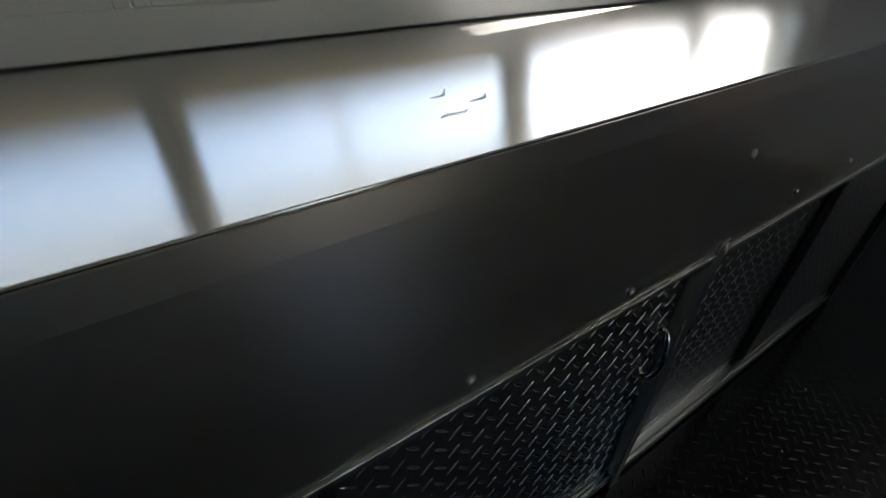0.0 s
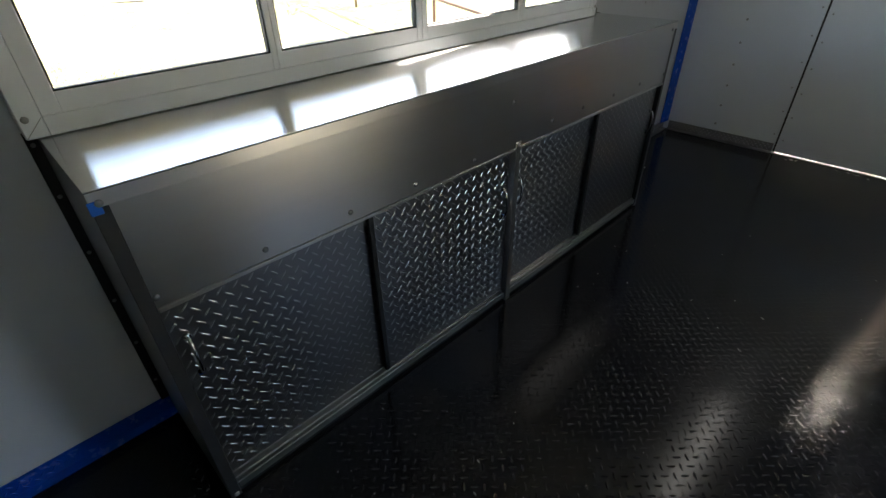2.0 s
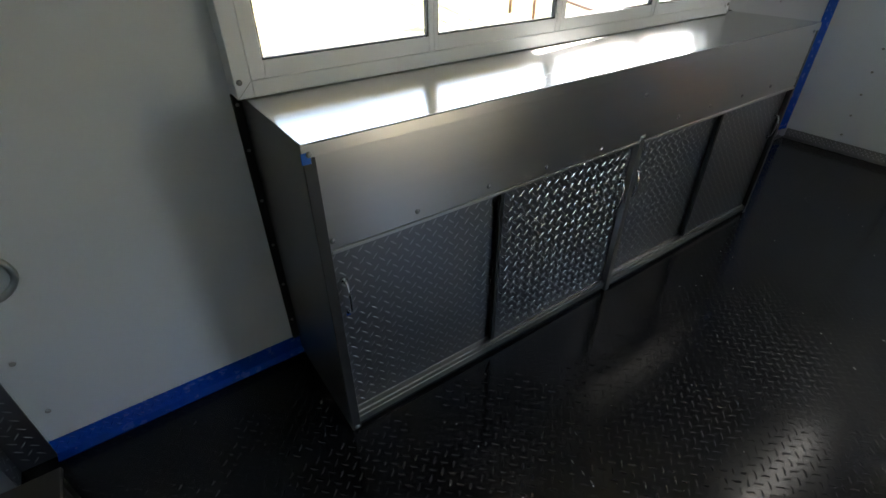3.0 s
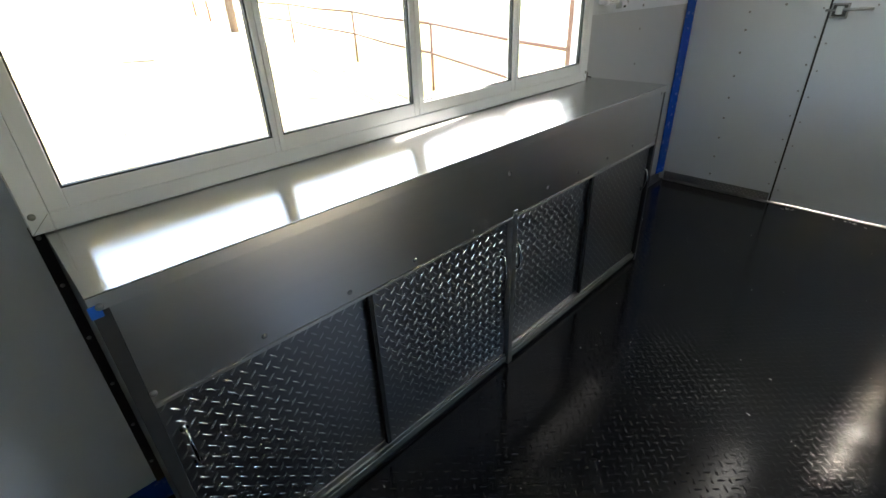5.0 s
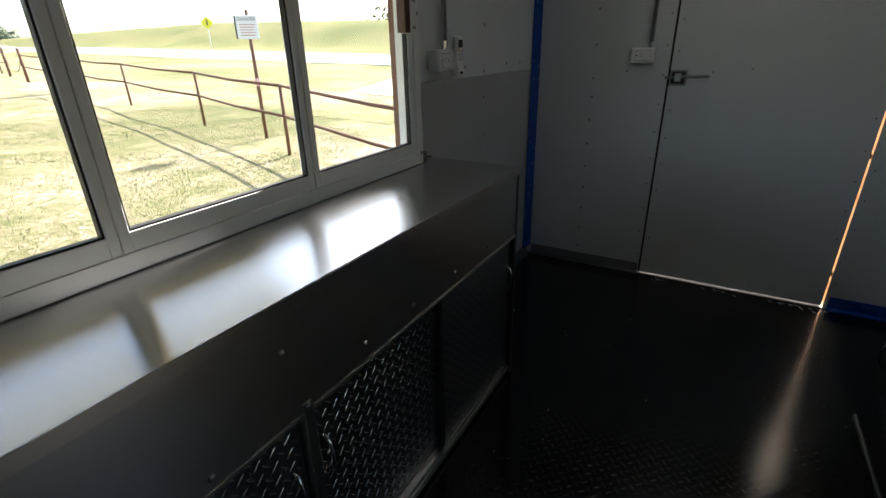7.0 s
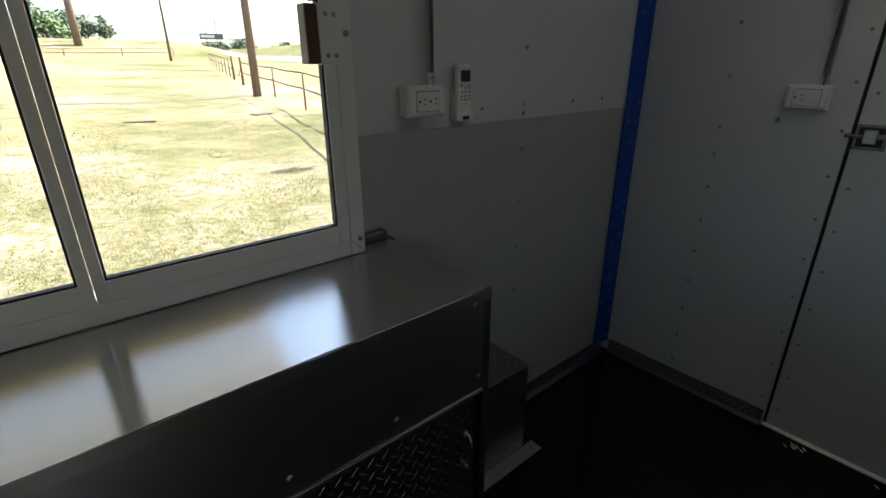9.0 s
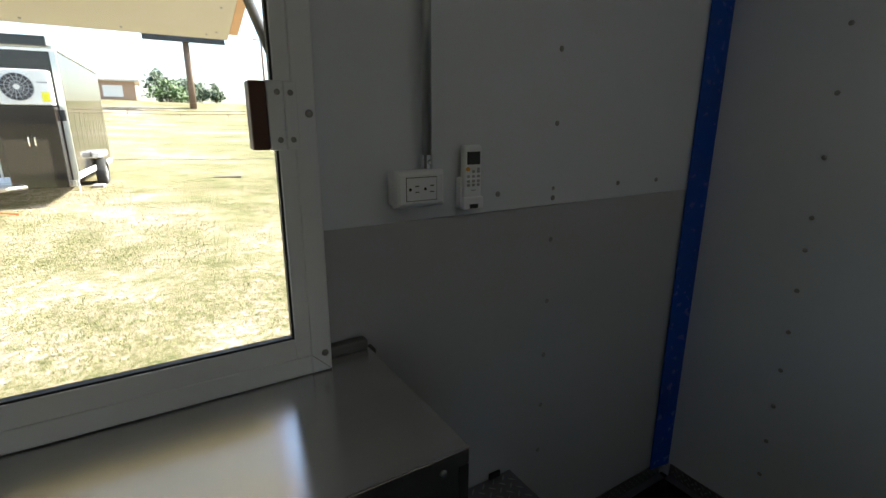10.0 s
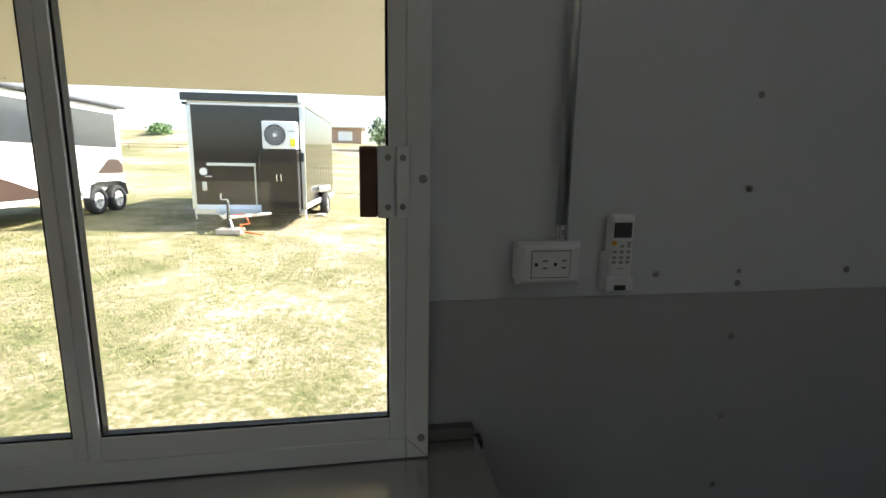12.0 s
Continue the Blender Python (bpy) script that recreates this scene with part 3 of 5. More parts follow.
for x, z, sx, sz in ((WX0, WZ0, 1, 1), (WX1, WZ0, -1, 1), (WX0, WZ1, 1, -1), (WX1, WZ1, -1, -1)):
    bm = box(0.002, FW * 1.41 - 0.002, WF_Y - 0.0004, WF_Y + 0.001, -0.0007, 0.0007)
    joint = part("mitre_joint", bm, M_GREYBTN, window, "fine dark mitre joint")
    joint.matrix_basis = Matrix.Translation((x, 0, z)) @ Matrix.Rotation(-math.atan2(sz, sx), 4, "Y")

sash_latch = thing("window_latch", "brown paddle latch between white angle brackets on the sash", "latch")
part("paddle", box(2.020, 2.0475, 1.474, 1.508, 1.337, 1.447, 0.003, 2), M_BROWN, sash_latch, "dark brown latch paddle")
bm = box(2.048, 2.0735, 1.474, 1.479, 1.336, 1.448, 0.001, 1)
box(2.048, 2.0535, 1.479, 1.5175, 1.336, 1.448, 0.001, 1, bm=bm)
part("bracket", bm, M_FRAME, sash_latch)
bm = box(2.0785, 2.0985, 1.484, 1.489, 1.336, 1.448, 0.001, 1)
box(2.0785, 2.0845, 1.489, 1.4995, 1.336, 1.448, 0.001, 1, bm=bm)
part("bracket", bm, M_FRAME, sash_latch)
for x, y in ((2.064, 1.474), (2.088, 1.484)):
    for z in (1.353, 1.430):
        rivet(sash_latch, (x, y, z), (0, -1, 0), True, "screw")


# ---- serving counter and its sliding-door cabinet ----
CX0, CX1, CY0, CT = 0.02, 2.238, 1.16, 0.895
top = thing("worktop", "brushed stainless steel serving counter top with a folded front", "countertop")
bm = box(CX0, CX1, CY0 - 0.002, 1.555, CT - 0.003, CT, 0.0012, 2)
part("top_sheet", bm, M_STEEL, top)
bm = box(CX0, CX1, CY0 - 0.002, CY0 - 0.0005, CT - 0.030, CT - 0.0032, 0.0005, 1)
for v in bm.verts:
    v.co.y -= (CT - 0.003 - v.co.z) * 0.025
part("front_fold", bm, M_APRON, top)
bm = box(2.14, CX1 - 0.005, 1.545, 1.573, CT + 0.0002, CT + 0.024, 0.005, 3)
part("backsplash_lip", bm, M_SIDE, top, "short turned-up rear lip")
part("end_clip", box(CX1 - 0.001, CX1 + 0.009, 1.535, 1.565, CT - 0.018, CT + 0.002, 0.002, 1), M_BLACK, top, "black rubber end stop")

rs = random.Random(21)
for k, (x, y) in enumerate(((0.725, 1.225), (0.765, 1.245), (0.742, 1.268))):
    bm = bmesh.new()
    n = 6
    lo_, hi_ = [], []
    for q in range(n + 1):
        u = q / n - 0.5
        w = 0.0010 * (1 - (2 * u) ** 2) + 0.0003
        zz = 0.0003 + 0.0003 * abs(math.sin(q * 1.9 + k))
        lo_.append(bm.verts.new((u * 0.030, 0.003 * math.sin(q + k) - w, zz)))
        hi_.append(bm.verts.new((u * 0.030, 0.003 * math.sin(q + k) + w, zz + 0.0002)))
    for q in range(n):
        bm.faces.new((lo_[q], lo_[q + 1], hi_[q + 1], hi_[q]))
    fs = mesh_ob("film_scrap", bm, M_FRAME)
    fs.matrix_world = pose(x, y, CT, 0, 0, rs.uniform(10, 40))
    tagged(fs, "thin curled sliver of peeled film on the worktop", "film scrap", "film scraps")

cab = thing("serving_cabinet", "long metal counter cabinet with diamond plate sliding doors", "cabinet")
AP0 = 0.640
for x0, x1 in ((CX0 + 0.012, CX1 - 0.014),):
    part("apron", box(x0, x1, CY0, CY0 + 0.003, AP0, CT - 0.0035, 0.0008, 1), M_APRON, cab, "plain brushed steel front panel")
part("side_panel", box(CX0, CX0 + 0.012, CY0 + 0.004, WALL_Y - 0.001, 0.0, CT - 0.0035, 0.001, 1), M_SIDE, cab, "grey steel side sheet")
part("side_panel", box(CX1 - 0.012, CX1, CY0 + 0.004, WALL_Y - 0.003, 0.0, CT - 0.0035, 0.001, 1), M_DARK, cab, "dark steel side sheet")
part("corner_post", box(CX0, CX0 + 0.026, CY0 - 0.001, CY0 + 0.0035, 0.0, CT - 0.027, 0.0008, 1), M_DARK, cab)
part("corner_post", box(CX1 - 0.018, CX1 + 0.001, CY0 - 0.001, CY0 + 0.0035, 0.0, CT - 0.027, 0.0008, 1), M_DARK, cab)
part("wall_angle", box(CX0 - 0.022, CX0, WALL_Y - 0.014, WALL_Y - 0.001, 0.065, CT, 0.001, 1), M_BLACK, cab, "black angle against the wall")
for z in (0.15, 0.30, 0.45, 0.60, 0.75, 0.87):
    rivet(cab, (CX0 - 0.012, WALL_Y - 0.014, z), (0, -1, 0), True, "screw")
part("inner_body", box(CX0 + 0.012, CX1 - 0.012, CY0 + 0.075, WALL_Y - 0.004, 0.002, CT - 0.004), M_DARK, cab, "dark cabinet inside")
# lower and upper sliding tracks with ridges
for x0, x1 in ((CX0 + 0.027, 1.139), (1.169, CX1 - 0.019)):
    prof = [(0.004, 0.0), (0.004, 0.022), (0.008, 0.022), (0.008, 0.010), (0.013, 0.010), (0.013, 0.030), (0.017, 0.030), (0.017, 0.010), (0.034, 0.010), (0.034, 0.030), (0.038, 0.030), (0.038, 0.024), (0.052, 0.024), (0.055, 0.030), (0.059, 0.030), (0.059, 0.0)]
    bm = bmesh.new()
    ra, rb = [[bm.verts.new((x, CY0 + q, z + 0.018)) for q, z in prof] for x in (x0, x1)]
    for k in range(len(prof)):
        j = (k + 1) % len(prof)
        bm.faces.new((ra[k], ra[j], rb[j], rb[k]))
    bm.faces.new(ra)
    bm.faces.new(rb[::-1])
    bmesh.ops.recalc_face_normals(bm, faces=bm.faces)
    part("lower_track", bm, M_ALU, cab, "ridged aluminium door track")
    part("toe_strip", box(x0, x1, CY0 + 0.010, CY0 + 0.058, 0.0, 0.0178), M_DARK, cab, "dark strip under the track")
    part("upper_track", box(x0, x1, CY0 - 0.004, CY0 + 0.060, AP0 - 0.010, AP0 - 0.001, 0.001, 1), M_ALU, cab, "thin aluminium edge strip")
part("stile", box(1.142, 1.168, CY0 - 0.003, CY0 + 0.06, 0.0, AP0 + 0.018, 0.002, 1), M_APRON, cab, "grey steel upright between the doors")


def pull(parent, x, y, z0, z1):
    """A bent round bar pull with two round feet."""
    pts = [(x, y, z0)]
    for k in range(9):
        a = math.pi * k / 8
        pts.append((x, y - 0.010 - 0.016 * math.sin(a), (z0 + z1) / 2 - math.cos(a) * (z1 - z0) / 2))
    pts.append((x, y, z1))
    h = part("handle", tube(pts, 0.0042, 10), M_CHROME, parent, "chrome bar pull", True)
    for z in (z0, z1):
        part("rosette", cyl(0.009, (x, y, z), (x, y - 0.006, z), 14), M_CHROME, h, smooth=False)
    return h


def sliding_door(x0, x1, y, hx, hz0, hz1):
    d = part("door", box(x0, x1, y, y + 0.012, 0.047, AP0 - 0.011, 0.001, 1), M_PLATE, cab, "diamond plate sliding door")
    lug_mesh("tread", [lugs(x1 - x0, AP0 - 0.011 - 0.047, plane_m((x0, y, 0.047), (1, 0, 0), (0, 0, 1)))], M_LUG, d)
    pull(d, hx, y - 0.0005, hz0, hz1)
    return d


Y_FRONT, Y_REAR = CY0 + 0.018, CY0 + 0.039
d1 = sliding_door(CX0 + 0.027, 0.578, Y_REAR, 0.078, 0.420, 0.520)
d2 = sliding_door(0.572, 1.138, Y_FRONT, 1.104, 0.395, 0.503)
d3 = sliding_door(1.170, 1.716, Y_REAR, 1.212, 0.400, 0.505)
d4 = sliding_door(1.708, CX1 - 0.021, Y_FRONT, 2.185, 0.415, 0.515)
for d, x, y in ((d2, 0.568, Y_FRONT), (d4, 1.702, Y_FRONT)):
    part("edge_seal", box(x - 0.010, x + 0.0035, y - 0.001, y + 0.0125, 0.048, AP0 - 0.012), M_SEAL, d, "black edge strip")
part("tape_scrap", box(1.097, 1.113, Y_FRONT - 0.005, Y_FRONT - 0.002, 0.385, 0.402, 0.001, 1), M_BLUETAPE, d2, "scrap of blue film")
part("tape_scrap", box(0.070, 0.083, Y_REAR - 0.004, Y_REAR - 0.002, 0.405, 0.425, 0.001, 1), M_BLUETAPE, d1, "scrap of blue film")
part("tape_scrap", box(CX0 - 0.003, CX0 + 0.016, CY0 - 0.004, CY0 - 0.0012, CT - 0.042, CT - 0.018, 0.001, 1), M_BLUETAPE, cab, "scrap of blue film")
for x, z in ((0.052, 0.665), (0.274, 0.665), (0.496, 0.666), (0.709, 0.664), (0.945, 0.661), (1.118, 0.795), (1.34, 0.682), (1.536, 0.682), (1.76, 0.68), (1.98, 0.68), (2.205, 0.68), (2.19, 0.865), (0.034, 0.872)):
    rivet(cab, (x, CY0 - 0.0002 if 0.06 < x < 2.2 and z < 0.86 else CY0 - 0.0022, z), (0, -1, 0), False, "screw")
rivet(cab, (1.156, CY0 - 0.003, 0.648), (0, -1, 0), False, "screw")
rivet(cab, (0.034, CY0 - 0.001, 0.012), (0, -1, 0), False, "screw")

# ---- wheel box beside the cabinet ----
wheel_box = thing("wheel_box", "low diamond plate wheel box against the wall", "wheel box")
FX0, FX1, FY, FZ = CX1 + 0.004, 2.682, 1.389, 0.367
part("body", box(FX0, FX1, FY, WALL_Y - 0.002, 0.004, FZ, 0.002, 1), M_PLATE, wheel_box)
part("flange", box(FX0, FX1 + 0.045, FY - 0.05, FY - 0.0005, 0.001, 0.006, 0.001, 1), M_ALU, wheel_box, "bright aluminium foot flange")
lug_mesh("tread", [lugs(FX1 - FX0, FZ, plane_m((FX0, FY, 0), (1, 0, 0), (0, 0, 1))), lugs(FX1 - FX0, WALL_Y - FY, plane_m((FX0, FY, FZ), (1, 0, 0), (0, 1, 0))),
                   lugs(WALL_Y - FY, FZ, plane_m((FX1, FY, 0), (0, 1, 0), (0, 0, 1))), lugs(FX1 + 0.04 - FX0, 0.05, plane_m((FX0, FY - 0.05, 0.006), (1, 0, 0), (0, 1, 0)))], M_LUG, wheel_box)
part("clip", box(2.60, 2.64, WALL_Y - 0.012, WALL_Y - 0.003, FZ + 0.0, FZ + 0.02, 0.002, 1), M_BLACK, wheel_box, "black sealant blob")


# ---- electrics ----
def conduit(x, y, z0, z1, n):
    """A thin pipe upright against a wall; n points from the wall into the room."""
    c = thing("conduit", "thin galvanised conduit pipe running up from the socket", "conduit")
    n = Vector((*n, 0))
    p = Vector((x, y, 0)) + n * 0.022
    part("pipe", cyl(0.0105, (p.x, p.y, z0 + 0.03), (p.x, p.y, z1), 16), M_GALV, c, smooth=True)
    part("connector", cyl(0.0125, (p.x, p.y, z0 - 0.001), (p.x, p.y, z0 + 0.030), 12), M_CHROME, c)
    part("screw", dome(p + n * 0.0135 + Vector((0, 0, z0 + 0.016)), n, 0.005, 0.005, 8), M_CHROME, c)
    return c


def socket(name, label, w, h, d, receptacles):
    """A surface box with rounded shoulders and flat receptacles, its back on the plane y = 0, facing -y."""
    s = thing(name, label, "electrical socket")
    part("back_box", box(-w / 2 + 0.003, w / 2 - 0.003, -d * 0.55, -0.0005, -h / 2 + 0.003, h / 2 - 0.003, 0.003, 2), M_PLASTIC, s)
    b2 = bmesh.new()
    for f, y in ((1.0, -d * 0.56), (1.0, -d * 0.80), (0.965, -d * 0.93), (0.92, -d)):
        q = [b2.verts.new((sx * (w / 2 - (1 - f) * 0.12), y, sz * (h / 2 - (1 - f) * 0.12))) for sx, sz in ((-1, -1), (1, -1), (1, 1), (-1, 1))]
    vs = b2.verts[:]
    for k in range(3):
        for i in range(4):
            b2.faces.new((vs[4 * k + i], vs[4 * k + (i + 1) % 4], vs[4 * k + 4 + (i + 1) % 4], vs[4 * k + 4 + i]))
    b2.faces.new(vs[12:16])
    b2.faces.new(vs[3::-1])
    bmesh.ops.recalc_face_normals(b2, faces=b2.faces)
    part("cover", b2, M_PLASTIC, s)
    pw = 0.072
    part("gap", box(-pw / 2 - 0.0012, pw / 2 + 0.0012, -d - 0.0004, -d + 0.004, -0.0252, 0.0252), M_SEAL, s, "dark joint round the insert")
    ins = part("insert", box(-pw / 2, pw / 2, -d - 0.0016, -d + 0.004, -0.024, 0.024, 0.0006, 1), M_PLASTIC, s)
    for cx in receptacles:
        part("hole", cyl(0.0034, (cx - 0.012, -d - 0.0019, 0), (cx - 0.012, -d - 0.001, 0), 10), M_SEAL, ins)
        for z in (-0.0065, 0.0065):
            part("slot", box(cx, cx + 0.009, -d - 0.0019, -d - 0.001, z - 0.0011, z + 0.0011), M_SEAL, ins)
    return s


s1 = socket("wall_socket", "white surface-mounted double socket on the window wall", 0.120, 0.078, 0.05, (-0.016, 0.020))
s1.matrix_world = pose(2.358, WALL_Y - 0.0045, 1.246)
conduit(2.387, WALL_Y - 0.005, 1.285, ROOF_Z - 0.001, (0, -1))
s2 = socket("wall_socket", "white surface-mounted socket with a switch beside the door", 0.118, 0.076, 0.04, (-0.018,))
s2.matrix_world = pose(END_X - 0.0005, 0.985, 1.232, 0, 0, -90)
part("rocker", box(0.010, 0.030, -0.0445, -0.041, -0.016, 0.016, 0.001, 1), M_PLASTIC, s2)
conduit(END_X, 0.955, 1.270, ROOF_Z - 0.001, (-1, 0))

remote = thing("remote_control", "white air conditioner remote with grey keys in a holder", "remote control", (2.506, WALL_Y - 0.004, 1.186))
hold = part("holder", box(-0.030, 0.030, -0.020, -0.0005, 0.0, 0.075, 0.004, 2), M_PLASTIC, remote, "white wall holder")
part("body", box(-0.0245, 0.0245, -0.030, -0.008, 0.012, 0.148, 0.007, 3), M_PLASTIC, remote)
part("holder_front", box(-0.0285, 0.0285, -0.034, -0.0205, 0.0, 0.030, 0.004, 2), M_PLASTIC, remote)
part("holder_slot", box(-0.012, 0.012, -0.0347, -0.0335, 0.003, 0.013), M_LCD, remote)
part("display", box(-0.018, 0.018, -0.0312, -0.0295, 0.104, 0.133, 0.001, 1), M_LCD, remote, "dark grey display")
part("power_key", cyl(0.0048, (-0.016, -0.029, 0.094), (-0.016, -0.032, 0.094), 14), M_ORANGE, remote, "orange round key")
for k, (x, z) in enumerate([(x, z) for z in (0.088, 0.077, 0.066, 0.057) for x in (-0.014, 0.0, 0.014)]):
    if k:
        part("key", box(x - 0.0042, x + 0.0042, -0.0317, -0.0295, z - 0.0030, z + 0.0030, 0.001, 1), M_GREYBTN, remote)
part("key", box(0.010, 0.018, -0.0317, -0.0295, 0.0915, 0.0965, 0.001, 1), M_GREYBTN, remote)
part("print_bar", box(-0.007, 0.007, -0.0304, -0.0295, 0.044, 0.046), M_GREYBTN, remote)

# ---- cooking unit on the other side of the aisle ----
unit = thing("cooking_unit", "steel cooking unit with a diamond plate lower door", "cooking unit")
UX0, UX1, UY, UT = 1.45, 2.585, -0.055, 0.80
part("body", box(UX0, UX1, BACK_Y + 0.002, UY - 0.014, 0.0, UT, 0.002, 1), M_APRON, unit)
part("front_panel", box(UX0, UX1, UY - 0.013, UY - 0.010, 0.44, UT - 0.004, 0.001, 1), M_APRON, unit)
ud = part("door", box(UX0, UX1 - 0.002, UY - 0.012, UY, 0.028, 0.435, 0.001, 1), M_PLATE, unit)
lug_mesh("tread", [lugs(UX1 - UX0, 0.40, plane_m((UX1 - 0.002, UY, 0.03), (-1, 0, 0), (0, 0, 1)))], M_LUG, ud)
part("foot_rail", box(UX0, UX1, UY - 0.013, UY + 0.006, 0.0, 0.024, 0.003, 1), M_ALU, unit)
pts = [(2.47, UY, 0.30)] + [(2.47, UY + 0.012 + 0.022 * math.sin(math.pi * k / 8), 0.35 - 0.05 * math.cos(math.pi * k / 8)) for k in range(9)] + [(2.47, UY, 0.40)]
part("handle", tube(pts, 0.005, 8), M_CHROME, ud, "chrome bar pull", True)
k2 = part("knob", cyl(0.024, (2.535, UY - 0.010, 0.60), (2.535, UY + 0.024, 0.60), 18, 0.020), M_RED, unit, "red gas knob")
part("gas_pipe", tube([(2.575, UY + 0.006, 0.64), (2.555, UY + 0.014, 0.60), (2.50, UY + 0.012, 0.55), (2.44, UY + 0.008, 0.48)], 0.006, 8), M_BLACK, unit, "thin black pipe", True)

bm = bmesh.new()
bmesh.ops.create_icosphere(bm, subdivisions=3, radius=1)
for v in bm.verts:
    k = 1 + 0.35 * noise.noise(v.co * 2.3) + 0.18 * noise.noise(v.co * 6)
    v.co = Vector((v.co.x * 0.10 * k, v.co.y * 0.06 * k, max(0, (v.co.z * 0.045 * k) + 0.03)))
bag = mesh_ob("plastic_bag", bm, M_BAG)
bag.matrix_world = pose(2.46, -0.16, UT + 0.0005)
tagged(bag, "crumpled clear plastic bag lying on the cooking unit", "bag")

# ---- left end ----
stand = thing("equipment_stand", "low stand with square aluminium legs by the end wall", "stand")
for x, y in ((-0.60, 1.20), (-0.60, 0.80), (-0.76, 1.20), (-0.76, 0.80)):
    part("leg", box(x - 0.014, x + 0.014, y - 0.014, y + 0.014, 0.0, 0.30, 0.002, 1), M_ALU, stand)
part("shelf", box(-0.78, -0.58, 0.78, 1.22, 0.301, 0.315, 0.003, 1), M_DARK, stand)
cable = mesh_ob("cable_coil", tube([(-0.615 + 0.06 * math.cos(a), WALL_Y - 0.012 - 0.004 * math.sin(3 * a), 0.60 + 0.06 * math.sin(a)) for a in np.linspace(0, 2 * math.pi, 28, endpoint=False)], 0.008, 8, True), M_GALV, smooth=True)
tagged(cable, "grey flexible cable looped against the white wall", "cable")
bm = tube([(-0.78 + 0.002 * k, 1.20 - 0.07 * k + 0.03 * math.sin(k * 1.7), 0.323 + 0.006 * abs(math.sin(k * 2.1))) for k in range(6)], 0.007, 8)
tagged(mesh_ob("cable", bm, M_BLACK, smooth=True), "black power cable lying along the stand", "cable")

# floor tread
fl = []
for x0, x1, y0, y1 in ((LEFT_X, END_X - 0.013, BACK_Y, 1.16), (LEFT_X, 0.0, 1.16, 1.545), (2.25, END_X - 0.03, 1.16, 1.33), (2.73, END_X - 0.03, 1.33, 1.545)):
    fl.append(lugs(x1 - x0, y1 - y0, plane_m((x0, y0, 0.0), (1, 0, 0), (0, 1, 0)), pitch=0.0270, length=0.0255, width=0.0066, high=0.0005))
lug_mesh("tread", fl, M_TREAD, floor, "raised tread lugs")
# paint worn off the tread near the threshold
rng = random.Random(7)
worn = []
for cy in (0.72, 0.42, 0.12, 0.0):
    for _ in range(7):
        x, y = END_X - 0.03 - abs(rng.gauss(0, 0.022)), cy + rng.gauss(0, 0.045)
        worn.append(lugs(0.030, 0.030, plane_m((x - 0.015, y - 0.015, 0.0005), (1, 0, 0), (0, 1, 0)), pitch=0.09, length=0.024, width=0.008, high=0.0014, margin=-0.01))
for _ in range(70):
    x, y = rng.uniform(0.2, 3.2), rng.uniform(-0.2, 1.05)
    s_ = rng.uniform(0.002, 0.006)
    worn.append(lugs(0.03, 0.03, plane_m((x, y, 0.0006), (1, 0, 0), (0, 1, 0)), pitch=0.09, length=s_, width=s_ * 0.6, high=0.0012, margin=0.0))
for x, y in ((0.546, 0.754), (1.494, 0.387), (1.725, 0.379), (0.469, 1.081), (0.471, 0.70), (0.469, 0.63), (0.47, 0.66)):
    worn.append(lugs(0.03, 0.03, plane_m((x, y, 0.0006), (1, 0.6, 0), (-0.6, 1, 0)), pitch=0.09, length=0.014, width=0.003, high=0.0014, margin=0.0))
lug_mesh("scuffs", worn, M_ALU, floor, "bare specks where the paint has worn off")


# ---- outdoors ----
def smooth(a, b, t):
    t = max(0.0, min(1.0, (t - a) / (b - a)))
    return t * t * (3 - 2 * t)


def land(x, y):
    """The height of the ground: a slight rise from the trailer, a bank past the road and a mound far ahead."""
    z = -0.55 + 0.03 * max(0.0, min(y, 80.0) - 1.6)
    z += 0.055 * max(0.0, min(x, 38.0) - 27.0) * smooth(-10, 10, y)
    z += 3.7 * smooth(41, 60, x) * smooth(2, 45, y) * (1 - 0.15 * smooth(60, 220, y))
    z += 0.018 * max(0.0, min(y, 20.0) - 1.6) * smooth(6, -3, x) * smooth(0, 6, y)
    z += 3.4 * smooth(84, 104, y) * (1 - smooth(24, 40, x))
    z += 1.7 * smooth(-14, -30, x) * smooth(76, 96, y)
    if y > 4:
        z += 0.05 * noise.noise((x * 0.35, y * 0.35, 0)) * smooth(4, 9, y)
    return z


def axis(a, b, near0, near1, fine_step, grow):
    vals = list(np.arange(near0, near1 + 1e-6, fine_step))
    st, v = fine_step, near1
    while v < b:
        st *= grow
        v += st
        vals.append(min(v, b))
    st, v = fine_step, near0
    while v > a:
        st *= grow
        v -= st
        vals.insert(0, max(v, a))
    return vals


xs, ys = axis(-1500, 1500, -10, 44, 0.6, 1.12), axis(-1500, 1500, -2, 34, 0.6, 1.07)
bm = bmesh.new()
grid = [[bm.verts.new((x, y, land(x, y))) for y in ys] for x in xs]
for i in range(len(xs) - 1):
    for j in range(len(ys) - 1):
        bm.faces.new((grid[i][j], grid[i + 1][j], grid[i + 1][j + 1], grid[i][j + 1]))
ground = mesh_ob("ground", bm, M_GROUND, smooth=True)
tagged(ground, "patchy dry summer grass with bare sandy spots", "ground", kind="structure")


